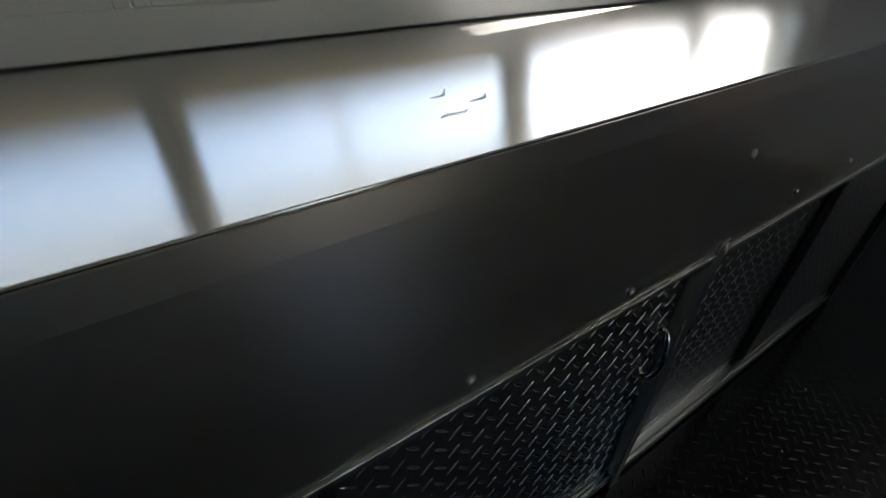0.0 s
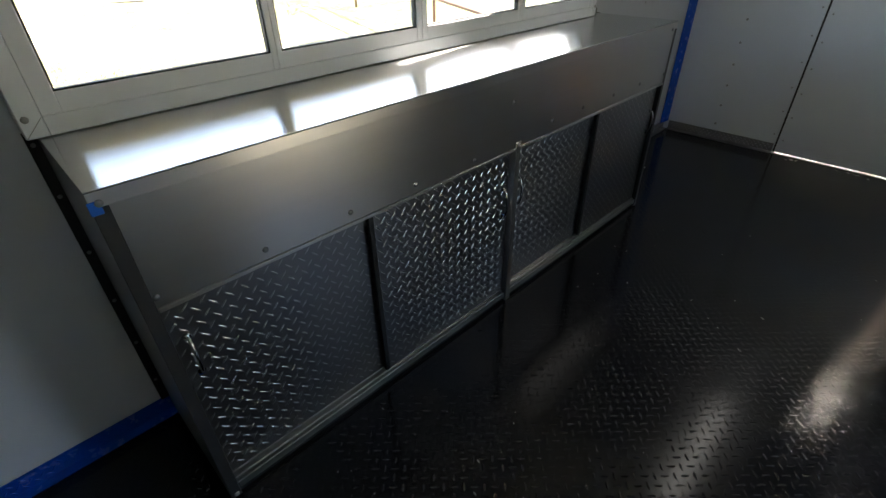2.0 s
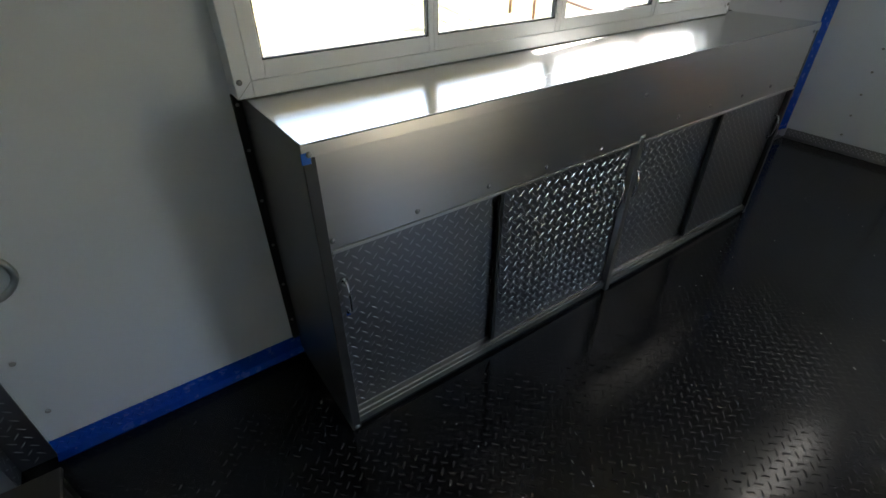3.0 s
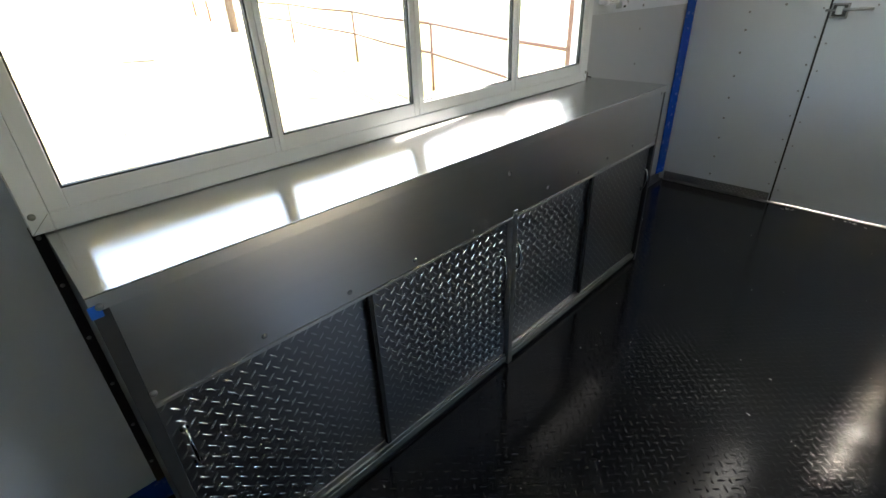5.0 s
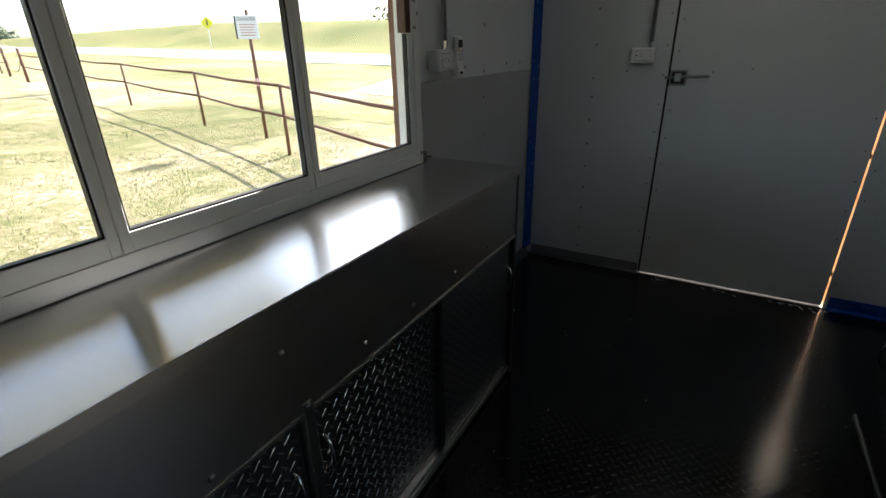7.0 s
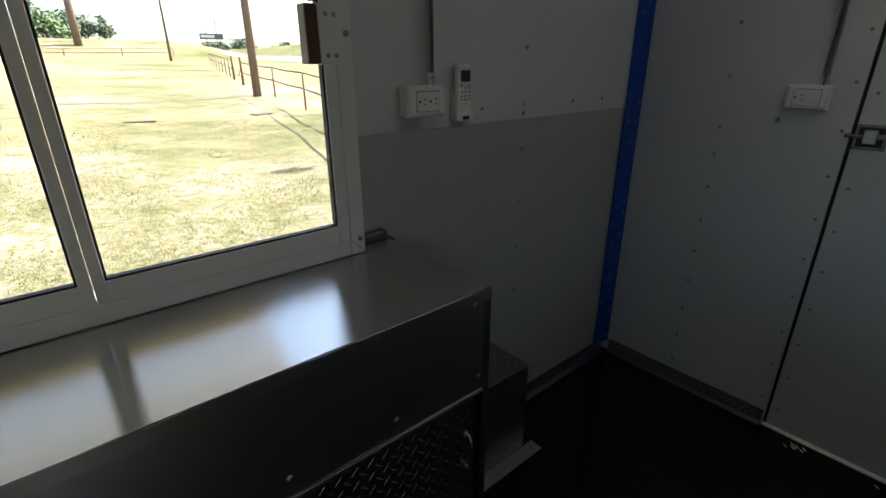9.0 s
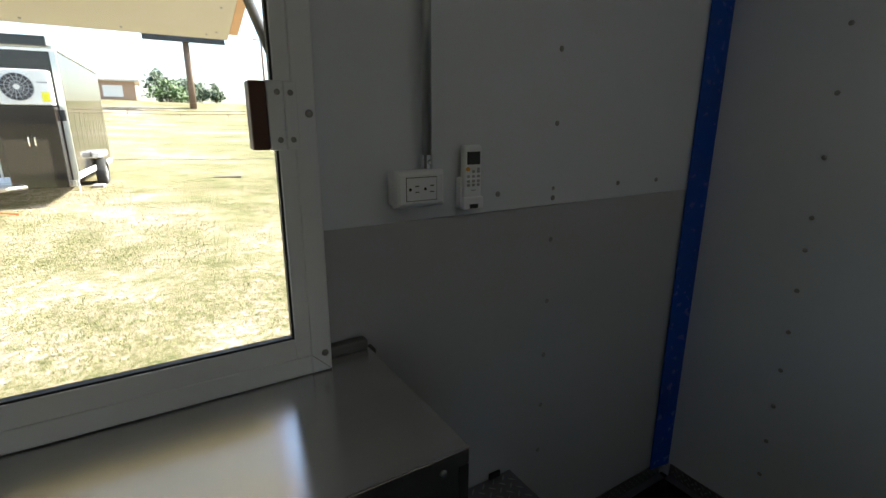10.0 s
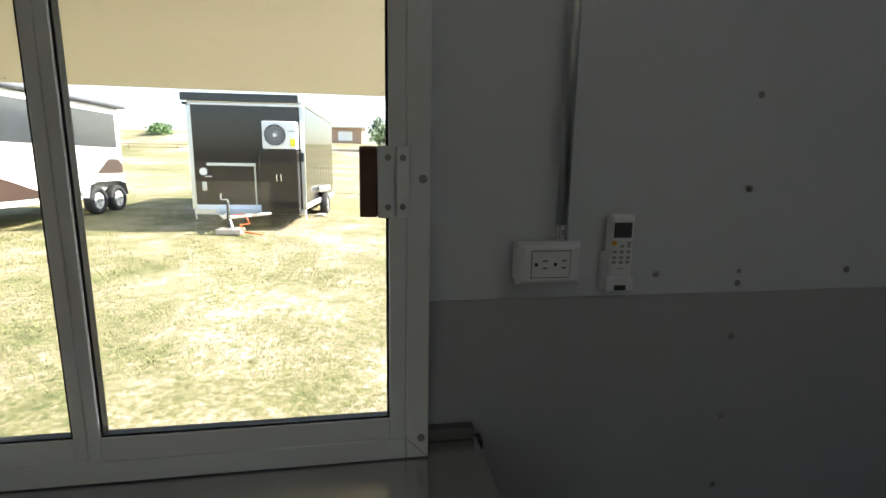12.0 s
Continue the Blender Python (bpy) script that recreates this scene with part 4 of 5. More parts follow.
def ribbon(name, label, material, edge0, edge1, n, lift=0.012):
    bm = bmesh.new()
    rows = []
    for k in range(n + 1):
        t = k / n
        a = Vector(edge0[0]).lerp(Vector(edge0[1]), t)
        b = Vector(edge1[0]).lerp(Vector(edge1[1]), t)
        row = []
        for q in range(7):
            p = a.lerp(b, q / 6)
            row.append(bm.verts.new((p.x, p.y, land(p.x, p.y) + lift)))
        rows.append(row)
    for r0, r1 in zip(rows, rows[1:]):
        for q in range(6):
            bm.faces.new((r0[q], r0[q + 1], r1[q + 1], r1[q]))
    ob = mesh_ob(name, bm, material, smooth=True)
    return tagged(ob, label, "road", kind="structure")


ribbon("road", "pale sun-bleached two lane asphalt road", M_ROAD, ((29.5, -60), (29.5, 420)), ((37.5, -60), (37.5, 420)), 160, 0.03)
ribbon("driveway", "pale worn gravel track beyond the fence", M_CONC, ((14.5, 8), (29.4, 12)), ((15.0, 13), (29.4, 19)), 24, 0.02)

# short grass near the window
rng = np.random.default_rng(5)
N = 260000
gx, gy = rng.uniform(-7, 10, N), 1.9 + 13 * rng.random(N) ** 1.4
dens = np.array([noise.noise((x * 0.8, y * 0.8, 3.0)) for x, y in zip(gx, gy)])
keep = dens > rng.uniform(-0.35, 0.15, N)
gx, gy = gx[keep], gy[keep]
ang, hh, ln = rng.uniform(0, 2 * math.pi, len(gx)), rng.uniform(0.010, 0.036, len(gx)), rng.uniform(0.6, 2.2, len(gx))
gz = np.array([land(x, y) for x, y in zip(gx, gy)])
co = np.zeros((len(gx), 3, 3))
for k, (w, up) in enumerate(((-0.005, 0), (0.005, 0), (0, 1))):
    co[:, k, 0] = gx + np.cos(ang) * w - np.sin(ang) * hh * ln * up
    co[:, k, 1] = gy + np.sin(ang) * w + np.cos(ang) * hh * ln * up
    co[:, k, 2] = gz - 0.004 + hh * up
me = bpy.data.meshes.new("grass")
me.from_pydata(co.reshape(-1, 3).tolist(), [], np.arange(len(gx) * 3).reshape(-1, 3).tolist())
me.materials.append(M_GRASS)
tagged(new("grass", me), "sparse short sun-dried grass blades", "grass", kind="stuff")

for x, y, w, d, rz in ((3.72, 15.5, 0.74, 0.28, -14), (6.98, 15.6, 0.62, 0.34, 24)):
    bm = box(-w / 2, w / 2, -d / 2, d / 2, -0.04, 0.025, 0.008, 2)
    for v in bm.verts:
        v.co += Vector((0.02, 0.02, 0.008)) * noise.noise(v.co * 9 + Vector((x, y, 0)))
    ground_board = mesh_ob("wooden_board", bm, M_BARK)
    ground_board.matrix_world = pose(x, y, land(x, y), 0, 0, rz)
    tagged(ground_board, "flat dark weathered board lying in dry grass", "board", "boards in the grass")

# awning flap raised over the window
awn = thing("awning_flap", "raised beige hinged serving flap with riveted edge", "awning")
A0, A1 = Vector((0, WALL_Y + 0.034, 1.974)), Vector((0, 2.62, 1.672))
bm = bmesh.new()
ax = (A1 - A0)
nrm = Vector((0, -ax.z, ax.y)).normalized()
def quad_slab(bm, x0, x1, a, b, t):
    vs = [bm.verts.new(Vector((x, 0, 0)) + p + nrm * q) for x in (x0, x1) for p in (a, b) for q in (0, t)]
    for f in ((0, 1, 3, 2), (4, 6, 7, 5), (0, 4, 5, 1), (2, 3, 7, 6), (0, 2, 6, 4), (1, 5, 7, 3)):
        bm.faces.new([vs[k] for k in f])
    bmesh.ops.recalc_face_normals(bm, faces=bm.faces)
    return bm
part("panel", quad_slab(bm, -0.05, 2.17, A0, A1, 0.03), M_AWN, awn)
for k in range(6):
    p = A0.lerp(A1, 0.15 + 0.16 * k)
    rivet(awn, (2.13, p.y, p.z), -nrm, True)
for k in range(9):
    p = A0.lerp(A1, 0.97)
    rivet(awn, (0.1 + 0.25 * k, p.y, p.z), -nrm, True)
part("edge_strip", quad_slab(bmesh.new(), 2.171, 2.20, A0, A0.lerp(A1, 0.96), 0.022), mat("orange_edge", (0.75, 0.42, 0.22), 0.5), awn, "orange-brown painted side edge")
strut = thing("gas_strut", "dark gas strut holding up the serving flap", "strut")
part("cylinder", cyl(0.011, (2.105, WALL_Y + 0.040, 1.475), (2.105, 1.90, 1.68), 10), M_DARK, strut, smooth=True)
part("rod", cyl(0.005, (2.105, 1.90, 1.68), (2.105, 2.05, 1.832), 8), M_CHROME, strut, smooth=True)

# pipe fence
fence = thing("pipe_fence", "rusty two-rail pipe fence beside the road", "fence", kind="")
FP = [(6.1, 6.15), (6.42, 7.05), (7.55, 11.0), (8.62, 16.0), (9.48, 20.7), (10.05, 24.0), (10.75, 28.2)]
FP2 = [(11.9, 33.2), (12.6, 36.2), (13.3, 39.3), (14.0, 42.4), (14.7, 45.5), (15.5, 49), (16.3, 52.5), (17.1, 56), (18.0, 60)]
def fence_run(pts, first_big, last_big):
    for i, (x, y) in enumerate(pts):
        g = land(x, y)
        big = (i == 0 and first_big) or (i == len(pts) - 1 and last_big)
        part("post", cyl(0.06 if big else 0.03, (x, y, g - 0.05), (x, y, g + (1.42 if big else 1.16)), 10), M_RUST, fence, smooth=True)
    for h in (1.15, 0.66):
        for (xa, ya), (xb, yb) in zip(pts, pts[1:]):
            if h < 1 and (xa, ya) == FP[0]:
                continue
            mid = Vector(((xa + xb) / 2, (ya + yb) / 2, (land(xa, ya) + land(xb, yb)) / 2 + h - 0.03))
            part("rail", tube([(xa, ya, land(xa, ya) + h), mid, (xb, yb, land(xb, yb) + h)], 0.026, 8), M_RUST, fence, smooth=True)
fence_run([(4.6, 1.9)] + FP[1:], False, True)
fence_run(FP2, True, False)
a, b = Vector((*FP[-1], land(*FP[-1]) + 1.1)), Vector((*FP2[0], land(*FP2[0]) + 1.1))
part("chain", tube([a.lerp(b, t) - Vector((0, 0, 0.75 * (1 - (2 * t - 1) ** 2))) for t in np.linspace(0, 1, 13)], 0.018, 6), M_RUST, fence, "sagging chain", True)
fence2 = thing("pipe_fence", "distant rusty pipe fence across the field", "fence")
pts = [(-42 + 7 * k, 84 + 0.6 * k) for k in range(10)]
for x, y in pts:
    part("post", cyl(0.05, (x, y, land(x, y) - 0.05), (x, y, land(x, y) + 1.15), 6), M_RUST, fence2)
for h in (1.1, 0.6):
    for p, q in zip(pts, pts[1:]):
        part("rail", cyl(0.035, (*p, land(*p) + h), (*q, land(*q) + h), 6), M_RUST, fence2)


def utility_pole(x, y, h, r, lean=0.0, label="tall weathered wooden utility pole"):
    p = thing("utility_pole", label, "pole", (x, y, land(x, y) - 0.3))
    part("shaft", cyl(r, (0, 0, 0), (lean, 0, h), 14, r * 0.72), M_POLE, p, smooth=True)
    part("insulator_band", cyl(r * 0.78, (lean * 0.93, 0, h * 0.93), (lean * 0.94, 0, h * 0.94), 14), M_GALV, p)
    part("crossarm", box(lean - 1.1, lean + 1.1, -0.06, 0.06, h - 0.7, h - 0.56, 0.01, 1), M_POLE, p)
    return p


utility_pole(9.0, 21.4, 11, 0.17)
utility_pole(17.4, 75.0, 12, 0.17, label="distant wooden utility pole in the field")
mono = thing("billboard", "large distant billboard on one thick steel pole", "billboard", (9.6, 96.0, land(9.6, 96)))
MZ = 14.6 - land(9.6, 96)
part("pole", cyl(0.55, (0, 0, -0.3), (0, 0, MZ + 0.6), 16, 0.48), M_POLE, mono, smooth=True)
part("board", box(-6.2, 6.0, -0.75, -0.45, MZ, MZ + 4.2, 0.03, 1), M_DARK, mono, "dark board seen from behind")
part("catwalk", box(-6.2, 6.0, -1.5, -0.76, MZ - 0.12, MZ - 0.02, 0.01, 1), M_DARK, mono)
for bx in (-5, -2.5, 2.5, 5):
    part("brace", box(bx - 0.1, bx + 0.1, -0.44, 0.3, MZ + 0.2, MZ + 3.8, 0.01, 1), M_DARK, mono)
part("beam", box(-5.6, 5.4, 0.301, 0.50, MZ + 1.0, MZ + 1.4, 0.02, 1), M_DARK, mono)

# danger sign on its own post
sgn = thing("warning_sign", "white warning sign board on a thin rusty post", "sign", (7.3, 8.65, land(7.3, 8.65)), -42)
part("post", cyl(0.034, (0, 0, -0.05), (0, 0, 2.36), 10), M_RUST, sgn, smooth=True)
bd = part("board", box(-0.21, 0.17, -0.055, -0.036, 1.86, 2.27, 0.006, 2), M_SIGN, sgn)
part("board_rear", box(-0.24, -0.17, -0.03, 0.05, 1.87, 2.26, 0.006, 2), M_DARK, sgn)
cv = bpy.data.curves.new("word", "FONT")
cv.body, cv.size, cv.align_x, cv.extrude = "DANGER", 0.082, "CENTER", 0.0015
tx = new("word", cv)
tx.parent = sgn
tx.matrix_basis = pose(-0.02, -0.058, 2.175, 90, 0, 0)
cv.materials.append(M_SIGNTXT)
for k in range(5):
    part("print_bar", box(-0.16 + 0.01 * (k % 2), 0.12 - 0.015 * (k % 3), -0.0575, -0.055, 2.10 - 0.045 * k, 2.115 - 0.045 * k), M_SIGNRED, sgn)
part("tag", box(-0.05, 0.05, -0.045, -0.036, 1.02, 1.16, 0.004, 1), mat("faded_pink_tag", (0.75, 0.45, 0.42), 0.5), sgn, "faded pink tag")

ys_ = thing("road_sign", "yellow diamond road warning sign on a post", "sign", (39.5, 55.0, land(39.5, 55)), -38)
part("post", cyl(0.05, (0, 0, -0.2), (0, 0, 2.9), 8), M_GALV, ys_)
bm = box(-0.5, 0.5, -0.02, 0.02, -0.5, 0.5, 0.01, 1)
bmesh.ops.transform(bm, matrix=pose(0, -0.07, 2.9, 0, 45, 0), verts=bm.verts)
part("board", bm, M_YELLOW, ys_)
part("symbol", box(-0.08, 0.08, -0.098, -0.0915, 2.6, 3.2, 0.01, 1), M_SIGNTXT, ys_)

bill = thing("billboard", "distant roadside billboard on two posts", "billboard", (47.5, 160.5, land(47.5, 160.5)), -15)
part("panel", box(-3.2, 3.2, -0.2, 0.2, 4.6, 6.2, 0.05, 1), mat("dark_poster", (0.12, 0.10, 0.12), 0.6), bill)
part("print_band", box(-2.8, 0.8, -0.26, -0.21, 5.1, 5.8), M_SIGN, bill)
for x in (-1.4, 1.4):
    part("post", cyl(0.13, (x, 0.3, -0.5), (x, 0.3, 9.5 + x), 8), M_RUST, bill)


# ---- trees ----
def tree(x, y, h, spread, material, label, seed, trunk_frac=0.3, n=900, leaf=0.34):
    r_ = random.Random(seed)
    t = thing("tree", label, "tree", (x, y, land(x, y) - 0.1))
    bm = cyl(h * 0.028, (0, 0, 0), (0.02 * h, 0, h * 0.55), 8, h * 0.015)
    tips = []
    for k in range(9):
        a = k * 2.4 + r_.random()
        z0 = h * (trunk_frac + 0.06 * k * 0.6)
        tip = Vector((math.cos(a) * spread * r_.uniform(0.4, 0.85), math.sin(a) * spread * r_.uniform(0.4, 0.85), min(h * 0.92, z0 + h * r_.uniform(0.15, 0.4))))
        cyl(h * 0.012, (0, 0, z0), tip, 5, h * 0.004, bm=bm)
        tips.append(tip)
    tips.append(Vector((0, 0, h * 0.9)))
    part("trunk", bm, M_BARK, t)
    co, fa = [], []
    for k in range(n):
        c = tips[k % len(tips)]
        d = Vector((r_.gauss(0, 1), r_.gauss(0, 1), r_.gauss(0, 0.8))) * spread * 0.24
        p = c + d
        p.z = max(h * trunk_frac * 0.9, min(h, p.z))
        u = Vector((r_.gauss(0, 1), r_.gauss(0, 1), r_.gauss(0, 1))).normalized()
        v = u.orthogonal().normalized()
        s = leaf * r_.uniform(0.6, 1.5)
        b = len(co)
        co += [p - u * s, p + v * s * 0.55, p + u * s, p - v * s * 0.55]
        fa.append((b, b + 1, b + 2, b + 3))
    me = bpy.data.meshes.new("crown")
    me.from_pydata([tuple(c) for c in co], [], fa)
    me.materials.append(material)
    cr = new("crown", me)
    cr.parent = t
    return t


tree(5.4, 119, 7.2, 2.7, M_LEAFD, "tall dark leafy tree behind the building", 11, 0.25, 700, 0.3)
tree(7.0, 115, 4.7, 3.4, M_LEAF, "round bright green tree beside the building", 12, 0.05, 1400, 0.3)
tree(10.4, 118, 5.3, 3.0, M_LEAFD, "dark green tree in a distant row", 13, 0.08, 1200, 0.3)
tree(13.0, 121, 4.8, 2.6, M_LEAFD, "dark green tree in a distant row", 14, 0.08, 900, 0.3)
tree(15.9, 118, 4.6, 1.7, M_LEAFD, "slim dark green tree in a distant row", 15, 0.08, 600, 0.3)
tree(-34.5, 96, 2.0, 1.9, M_LEAF, "low bright bush on the mound", 16, 0.02, 700, 0.22)
tree(62, 207, 3.4, 5.0, M_LEAFD, "distant rounded tree past the road", 17, 0.05, 700, 0.5)
tree(71, 205, 4.6, 5.0, M_LEAFD, "distant rounded tree past the road", 18, 0.05, 900, 0.5)
tree(89, 207, 3.8, 4.5, M_LEAFD, "distant rounded tree past the road", 19, 0.05, 700, 0.5)
tree(45, 210, 2.8, 4.0, M_LEAFD, "distant rounded tree past the road", 20, 0.05, 600, 0.5)
tree(88, 58, 3.6, 7, M_LEAFD, "leafy tree on the bank crest", 21, 0.1, 900, 0.5)

# building on the mound
bd_x, bd_y = -2.2, 104.0
hb = thing("block_building", "low tan block building with a white roller shutter", "building", (bd_x, bd_y, land(bd_x, bd_y)))
part("wall", box(-14, 3.6, 0, 9, -0.5, 3.0), M_BRICKB, hb)
part("roof", box(-14.4, 4.4, -0.7, 9.4, 3.0, 3.35, 0.03, 1), M_ROOF, hb)
part("shutter", box(-1.2, 1.7, -0.06, -0.003, 0.4, 2.3, 0.01, 1), M_PANEW, hb)
hb2 = thing("farm_building", "long low brown building on the horizon", "building", (112.0, 152.0, land(112, 152)), -35)
part("wall", box(-9, 9, -3, 3, -0.5, 2.2), M_BRICKB, hb2)
part("roof", box(-9.4, 9.4, -3.4, 3.4, 2.2, 2.6), M_RUST, hb2)


# ---- parked trailers ----
def wheel(parent, x, y, z, r, w, axis_x=True, sign=1):
    """A road wheel with its axle along x; sign is the outer side."""
    bm = bmesh.new()
    prof = [(0.62, -0.5), (0.92, -0.5), (1.0, -0.36), (1.0, 0.36), (0.92, 0.5), (0.62, 0.5)]
    seg = 28
    rings = [[bm.verts.new((x + w * q, y + r * f * math.cos(2 * math.pi * k / seg), z + r * f * math.sin(2 * math.pi * k / seg))) for k in range(seg)] for f, q in prof]
    for a, b in zip(rings, rings[1:] + rings[:1]):
        for k in range(seg):
            bm.faces.new((a[k], a[(k + 1) % seg], b[(k + 1) % seg], b[k]))
    bmesh.ops.recalc_face_normals(bm, faces=bm.faces)
    wh = new("wheel")
    wh.parent = parent
    part("tyre", bm, M_TYRE, wh, smooth=True)
    bm = cyl(r * 0.64, (x - w * 0.3, y, z), (x + sign * w * 0.36, y, z), 24)
    part("rim", bm, M_RIM, wh)
    part("hub", cyl(r * 0.2, (x + sign * w * 0.36, y, z), (x + sign * w * 0.52, y, z), 12), M_GALV, wh)
    for k in range(5):
        a = 2 * math.pi * k / 5
        part("rim_hole", cyl(r * 0.08, (x + sign * w * 0.355, y + r * 0.42 * math.cos(a), z + r * 0.42 * math.sin(a)), (x + sign * w * 0.37, y + r * 0.42 * math.cos(a), z + r * 0.42 * math.sin(a)), 8), M_TYRE, wh)
    return wh


# black trailer: its front faces the window; local origin at the middle of its front foot
BW, BL, BH = 2.45, 5.2, 2.36
bt = thing("enclosed_trailer", "glossy black enclosed trailer with an air conditioner on its nose", "trailer", (-0.60, 12.25, land(-0.60, 12.0)), -3.5)
FZ0 = 0.42
part("body", box(-BW / 2, BW / 2, 0.0, BL, FZ0, FZ0 + BH, 0.02, 2), M_TBLACK, bt)
part("roof", box(-BW / 2 - 0.02, BW / 2 + 0.02, -0.02, BL + 0.02, FZ0 + BH + 0.001, FZ0 + BH + 0.06, 0.015, 2), M_ALU, bt)
part("roof_board", box(-BW / 2 - 0.12, BW / 2 - 0.05, -0.10, -0.04, FZ0 + BH + 0.03, FZ0 + BH + 0.20, 0.01, 1), M_TBLACK, bt, "black board along the roof edge")
part("top_trim", box(-BW / 2 - 0.02, BW / 2 + 0.02, -0.03, -0.001, FZ0 + BH - 0.05, FZ0 + BH, 0.004, 1), M_FRAME, bt)
for sx in (-1, 1):
    part("corner_trim", box(sx * BW / 2 - 0.05, sx * BW / 2 + 0.05, -0.012, 0.05, FZ0, FZ0 + BH, 0.012, 2), M_ALU, bt)
    part("corner_strip", box(sx * (BW / 2 + 0.012) - 0.012, sx * (BW / 2 + 0.012) + 0.012, 0.06, 0.10, FZ0 - 0.25, FZ0 + BH, 0.004, 1), M_FRAME, bt)
part("side_skirt", box(BW / 2 + 0.001, BW / 2 + 0.03, 0.12, BL, FZ0, FZ0 + 0.12, 0.004, 1), M_FRAME, bt)
M_TSIDE = mat("wavy_gloss_black_side", (0.022, 0.019, 0.016), 0.06, vary=0.2, scale=3, bump=0.5, bump_scale=2.2, stretch=(1, 1.6, 0.22), rough_vary=0.03, spec=1.0)
part("side_sheet", box(BW / 2 + 0.0005, BW / 2 + 0.003, 0.11, BL, FZ0 + 0.121, FZ0 + BH - 0.01), M_TSIDE, bt, "wavy glossy black side sheet")
for k in range(9):
    part("panel_joint", box(BW / 2 + 0.0032, BW / 2 + 0.0046, 0.35 + k * 0.55, 0.37 + k * 0.55, FZ0 + 0.12, FZ0 + BH - 0.02), M_TBLACK, bt)
part("fender", box(BW / 2 + 0.001, BW / 2 + 0.20, 2.0, 3.1, FZ0 + 0.30, FZ0 + 0.44, 0.05, 3), M_TWHITE, bt)
wheel(bt, BW / 2 + 0.10, 2.55, 0.34, 0.34, 0.2, sign=1)
wheel(bt, -BW / 2 - 0.02, 2.55, 0.34, 0.34, 0.2, sign=-1)
part("wheel_chock", box(BW / 2 - 0.05, BW / 2 + 0.18, 1.75, 2.1, 0.0, 0.12, 0.01, 1), M_BLOCK, bt)
hat = part("hatch", box(-0.83, 0.13, -0.018, -0.001, FZ0 + 0.08, FZ0 + 0.98, 0.006, 1), M_TBLACK, bt)
part("hatch_rail", box(-0.90, 0.18, -0.04, -0.019, FZ0 + 0.98, FZ0 + 1.05, 0.005, 1), M_ALU, hat)
part("hatch_edge", box(0.131, 0.165, -0.03, -0.002, FZ0 + 0.08, FZ0 + 0.98, 0.004, 1), M_ALU, hat)
part("gauge", cyl(0.085, (-0.98, -0.035, FZ0 + 0.85), (-0.98, -0.001, FZ0 + 0.85), 20), M_SIGN, bt, "round white gauge")
part("valve", tube([(-0.96, -0.02, FZ0 + 0.72), (-0.90, -0.06, FZ0 + 0.74), (-0.78, -0.06, FZ0 + 0.74)], 0.018, 8), M_CHROME, bt)
part("outlet_cover", box(-1.03, -0.93, -0.02, -0.001, FZ0 + 0.42, FZ0 + 0.62, 0.004, 1), M_GALV, bt)
cabn = part("lower_cabinet", box(0.33, BW / 2 - 0.06, -0.34, -0.002, FZ0 - 0.10, FZ0 + 1.35, 0.01, 1), M_TBLACK, bt, "black double-door equipment box")
for x in (0.71, 0.80):
    part("handle", box(x - 0.012, x + 0.012, -0.375, -0.341, FZ0 + 0.66, FZ0 + 0.82, 0.006, 2), M_CHROME, cabn)
part("joint", box(0.753, 0.759, -0.343, -0.3405, FZ0 - 0.08, FZ0 + 1.33), M_SEAL, cabn)
part("bumper", box(-BW / 2, BW / 2, -0.05, -0.001, FZ0 - 0.12, FZ0 - 0.001, 0.008, 1), M_ALU, bt)
part("bumper_trim", box(-BW / 2 + 0.05, 0.32, -0.035, -0.002, FZ0 + 0.001, FZ0 + 0.10, 0.004, 1), M_FRAME, bt)
part("side_clearance_lamp", box(BW / 2 - 0.06, BW / 2 + 0.03, -0.05, -0.013, FZ0 + 1.10, FZ0 + 1.30, 0.01, 2), M_DARK, bt)
part("marker_lamp", box(-BW / 2 - 0.10, -BW / 2 + 0.0, -0.08, -0.02, FZ0 + BH - 0.06, FZ0 + BH + 0.0, 0.01, 2), M_DARK, bt)
# drawbar and jack
bm = bmesh.new()
for sx in (-1, 1):
    tube([(sx * 0.75, 0.0, FZ0 - 0.06), (sx * 0.05 - 0.15, -1.15, FZ0 - 0.06)], 0.045, 8, bm=bm)
part("drawbar", bm, M_ALU, bt, "silver A-shaped drawbar")
part("drawbar_plate", box(-0.62, 0.35, -0.75, -0.06, FZ0 - 0.055, FZ0 - 0.03, 0.006, 1), M_ALU, bt)
jack = part("jack", cyl(0.032, (-0.15, -1.05, 0.13), (-0.15, -1.05, FZ0 + 0.25), 12), M_BLACK, bt, "black screw jack", True)
part("jack_foot", cyl(0.07, (-0.15, -1.05, 0.11), (-0.15, -1.05, 0.13), 12), M_GALV, jack)
part("crank", tube([(-0.15, -1.05, FZ0 + 0.25), (-0.15, -1.05, FZ0 + 0.30), (-0.28, -1.05, FZ0 + 0.30), (-0.28, -1.05, FZ0 + 0.42)], 0.014, 8), M_GALV, jack)
part("block", box(-0.38, 0.12, -1.22, -0.88, 0.0, 0.11, 0.01, 1), M_BLOCK, bt, "reddish concrete block under the jack")
part("chain", tube([(-0.12, -1.08, FZ0 - 0.06), (-0.06, -1.14, FZ0 - 0.25), (-0.02, -1.2, 0.06), (0.02, -1.25, 0.04)], 0.022, 6), M_CHROME, bt)
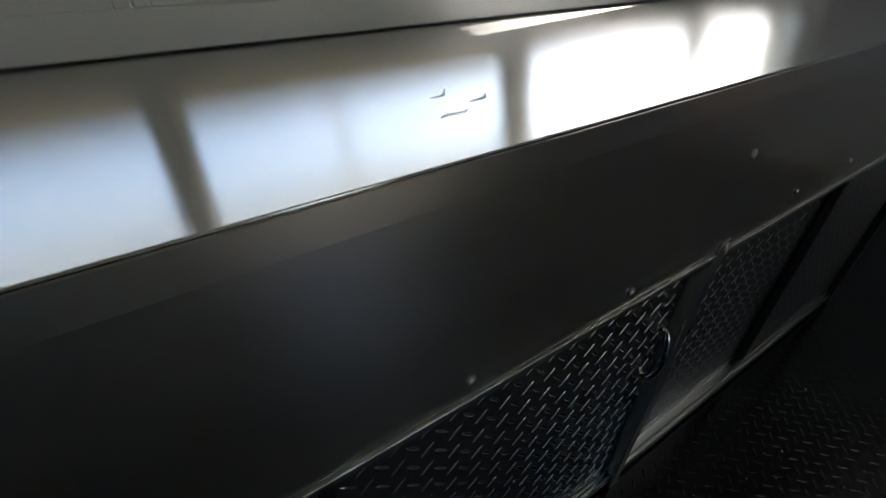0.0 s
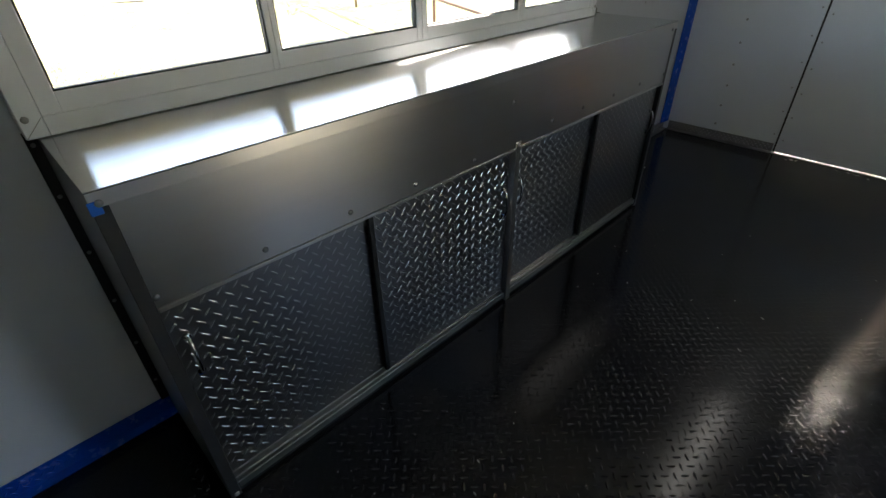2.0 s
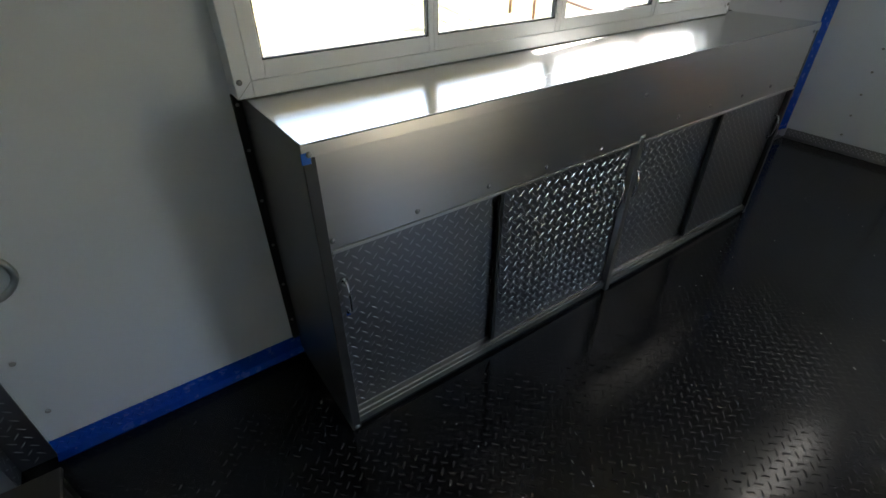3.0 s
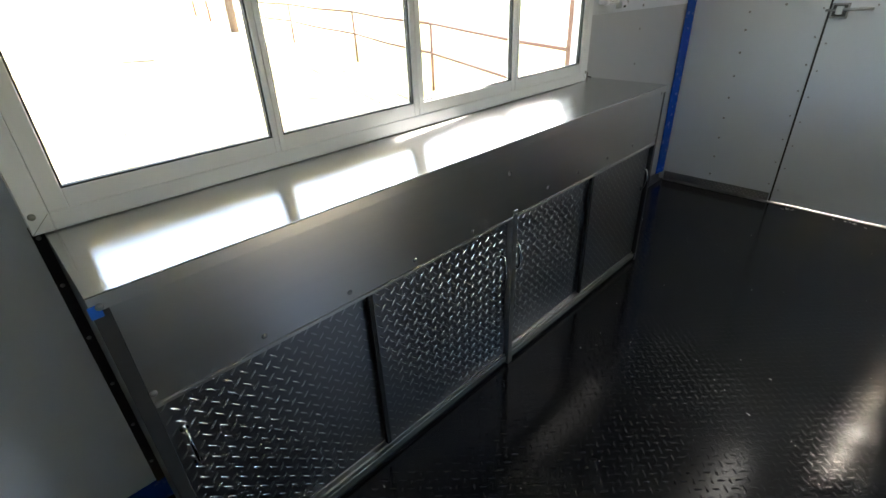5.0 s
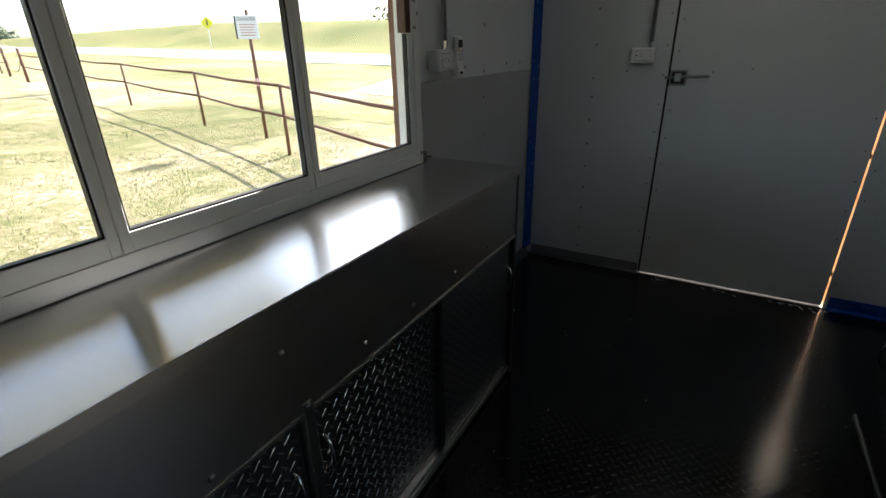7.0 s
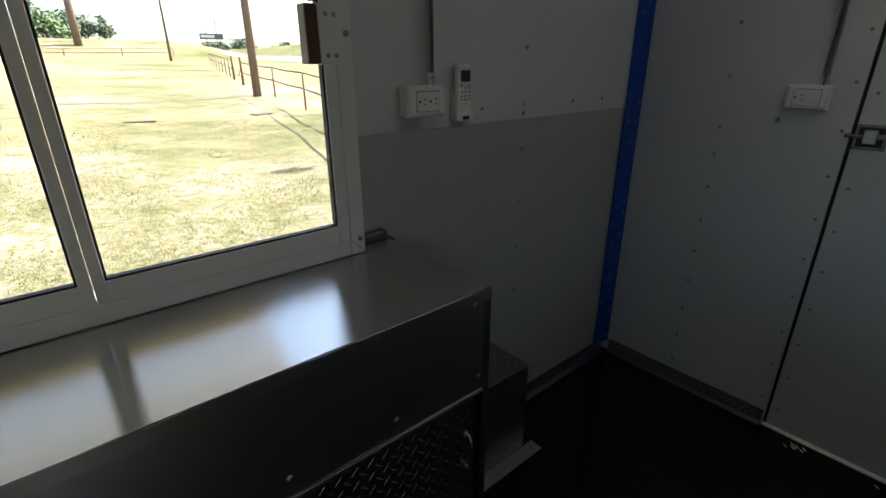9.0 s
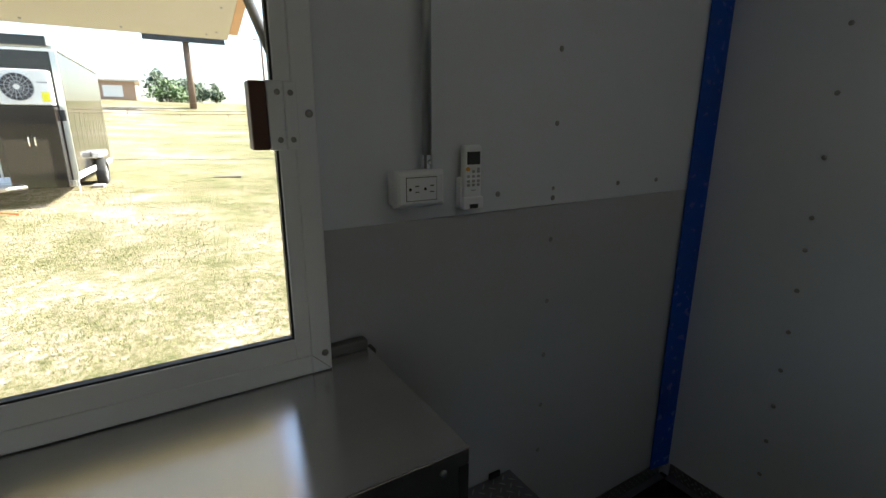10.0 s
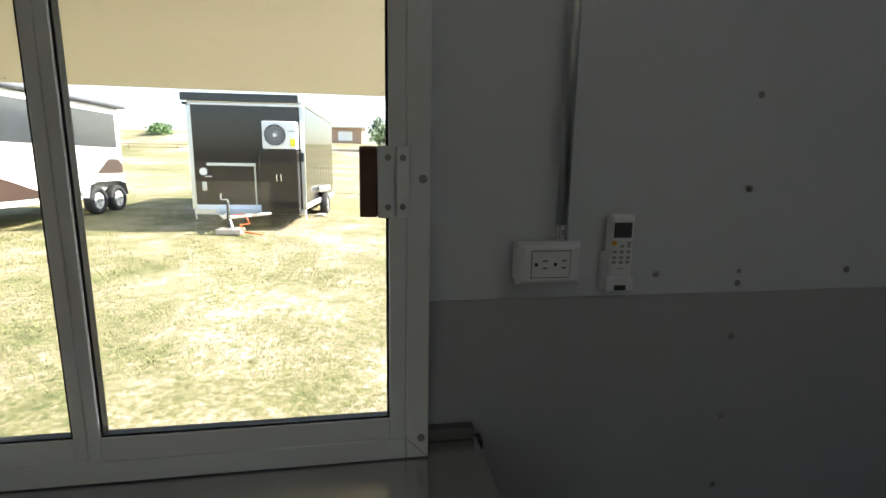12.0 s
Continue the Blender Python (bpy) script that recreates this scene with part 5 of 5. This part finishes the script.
part("hose", tube([(-0.12, -1.0, FZ0 - 0.03), (0.18, -1.05, FZ0 - 0.02), (0.28, -1.08, FZ0 - 0.2), (0.10, -1.15, 0.2), (0.22, -1.25, 0.06), (0.6, -1.35, 0.03)], 0.018, 8), M_HOSE, bt, "coiled orange cable", True)
ac = part("air_conditioner", box(0.42, BW / 2 - 0.08, -0.34, -0.002, FZ0 + 1.37, FZ0 + 1.97, 0.02, 3), M_TWHITE, bt, "white outdoor air conditioner unit")
part("fan_grille", cyl(0.235, (0.70, -0.356, FZ0 + 1.67), (0.70, -0.339, FZ0 + 1.67), 32), M_DARK, ac, "round dark fan grille")
for k in range(16):
    a = 2 * math.pi * k / 16
    part("grille_bar", cyl(0.006, (0.70 + 0.05 * math.cos(a), -0.360, FZ0 + 1.67 + 0.05 * math.sin(a)), (0.70 + 0.232 * math.cos(a + 0.25), -0.360, FZ0 + 1.67 + 0.232 * math.sin(a + 0.25)), 5), M_GREYBTN, ac)
for r_ in (0.10, 0.165, 0.23):
    part("grille_ring", tube([(0.70 + r_ * math.cos(a), -0.361, FZ0 + 1.67 + r_ * math.sin(a)) for a in np.linspace(0, 2 * math.pi, 28, endpoint=False)], 0.006, 5, True), M_GREYBTN, ac)
part("fan_hub", cyl(0.045, (0.70, -0.372, FZ0 + 1.67), (0.70, -0.34, FZ0 + 1.67), 16), M_SIGN, ac)
part("energy_label", box(1.02, 1.14, -0.3435, -0.3405, FZ0 + 1.43, FZ0 + 1.59), M_YELLOW, ac, "yellow label")
part("print_bar", box(0.98, 1.15, -0.3435, -0.3405, FZ0 + 1.74, FZ0 + 1.77), M_GREYBTN, ac)

# white trailer with dark wave stripe and smoked panels, its long side to the window
wx, wy = -4.60, 15.3
wt = thing("concession_trailer", "white trailer with dark wave stripe and twin axle", "trailer", (wx, wy, land(-4.7, 14)), -5)
WL, WW, WH = 7.0, 2.3, 2.25
part("body", box(-WW, 0, -WL, 0, 0.45, 0.45 + WH, 0.03, 2), M_TWHITE, wt)
part("roof_awning", box(-WW, 0.18, -WL, 0.15, 0.45 + WH + 0.001, 0.45 + WH + 0.36, 0.08, 3), mat("grey_roll_awning", (0.15, 0.16, 0.19), 0.6), wt, "grey rolled awning along the roof")
for y0, y1 in ((-2.6, -0.22), (-4.6, -2.74), (-6.6, -4.74)):
    w_ = part("smoked_panel", box(0.001, 0.014, y0, y1, 1.66, 2.54, 0.004, 1), M_TINT, wt)
    part("panel_trim", box(0.001, 0.02, y0 - 0.04, y0 - 0.002, 1.62, 2.58, 0.003, 1), M_FRAME, w_)
part("belt_trim", box(0.001, 0.02, -WL, 0, 1.36, 1.41, 0.003, 1), M_FRAME, wt)
bm = bmesh.new()
n = 60
lo, hi = [], []
for k in range(n + 1):
    y = -WL + 0.05 + (WL - 0.1) * k / n
    h = 0.80 + 0.22 * math.sin((y + 0.35) * 1.55 + 1.9) * (1 if y > -5 else 0.6) + 0.40 * math.exp(-((y + 0.40) / 0.55) ** 2)
    for arr, z in ((lo, 0.5), (hi, max(0.56, h))):
        arr.append((bm.verts.new((0.012, y, z)), bm.verts.new((0.001, y, z))))
for k in range(n):
    bm.faces.new((lo[k][0], lo[k + 1][0], hi[k + 1][0], hi[k][0]))
    bm.faces.new((hi[k][0], hi[k + 1][0], hi[k + 1][1], hi[k][1]))
bmesh.ops.recalc_face_normals(bm, faces=bm.faces)
part("wave_stripe", bm, M_BROWNW, wt, "dark brown painted wave")
part("skirt", box(0.0, 0.03, -WL, 0, 0.38, 0.49, 0.004, 1), M_FRAME, wt)
fb = bmesh.new()
pts = [(-1.92, 0.42), (-1.84, 0.72), (-1.57, 0.80), (-0.65, 0.80), (-0.38, 0.72), (-0.30, 0.42)]
va = [fb.verts.new((0.002, y, z)) for y, z in pts]
vb = [fb.verts.new((0.24, y, z)) for y, z in pts]
for k in range(5):
    fb.faces.new((va[k], va[k + 1], vb[k + 1], vb[k]))
part("fender", fb, M_GALV, wt)
part("wheel_panel", box(0.0125, 0.03, -2.25, -0.05, 0.55, 0.98, 0.01, 1), M_TWHITE, wt)
wheel(wt, 0.13, -1.52, 0.34, 0.34, 0.2, sign=1)
wheel(wt, 0.13, -0.70, 0.34, 0.34, 0.2, sign=1)
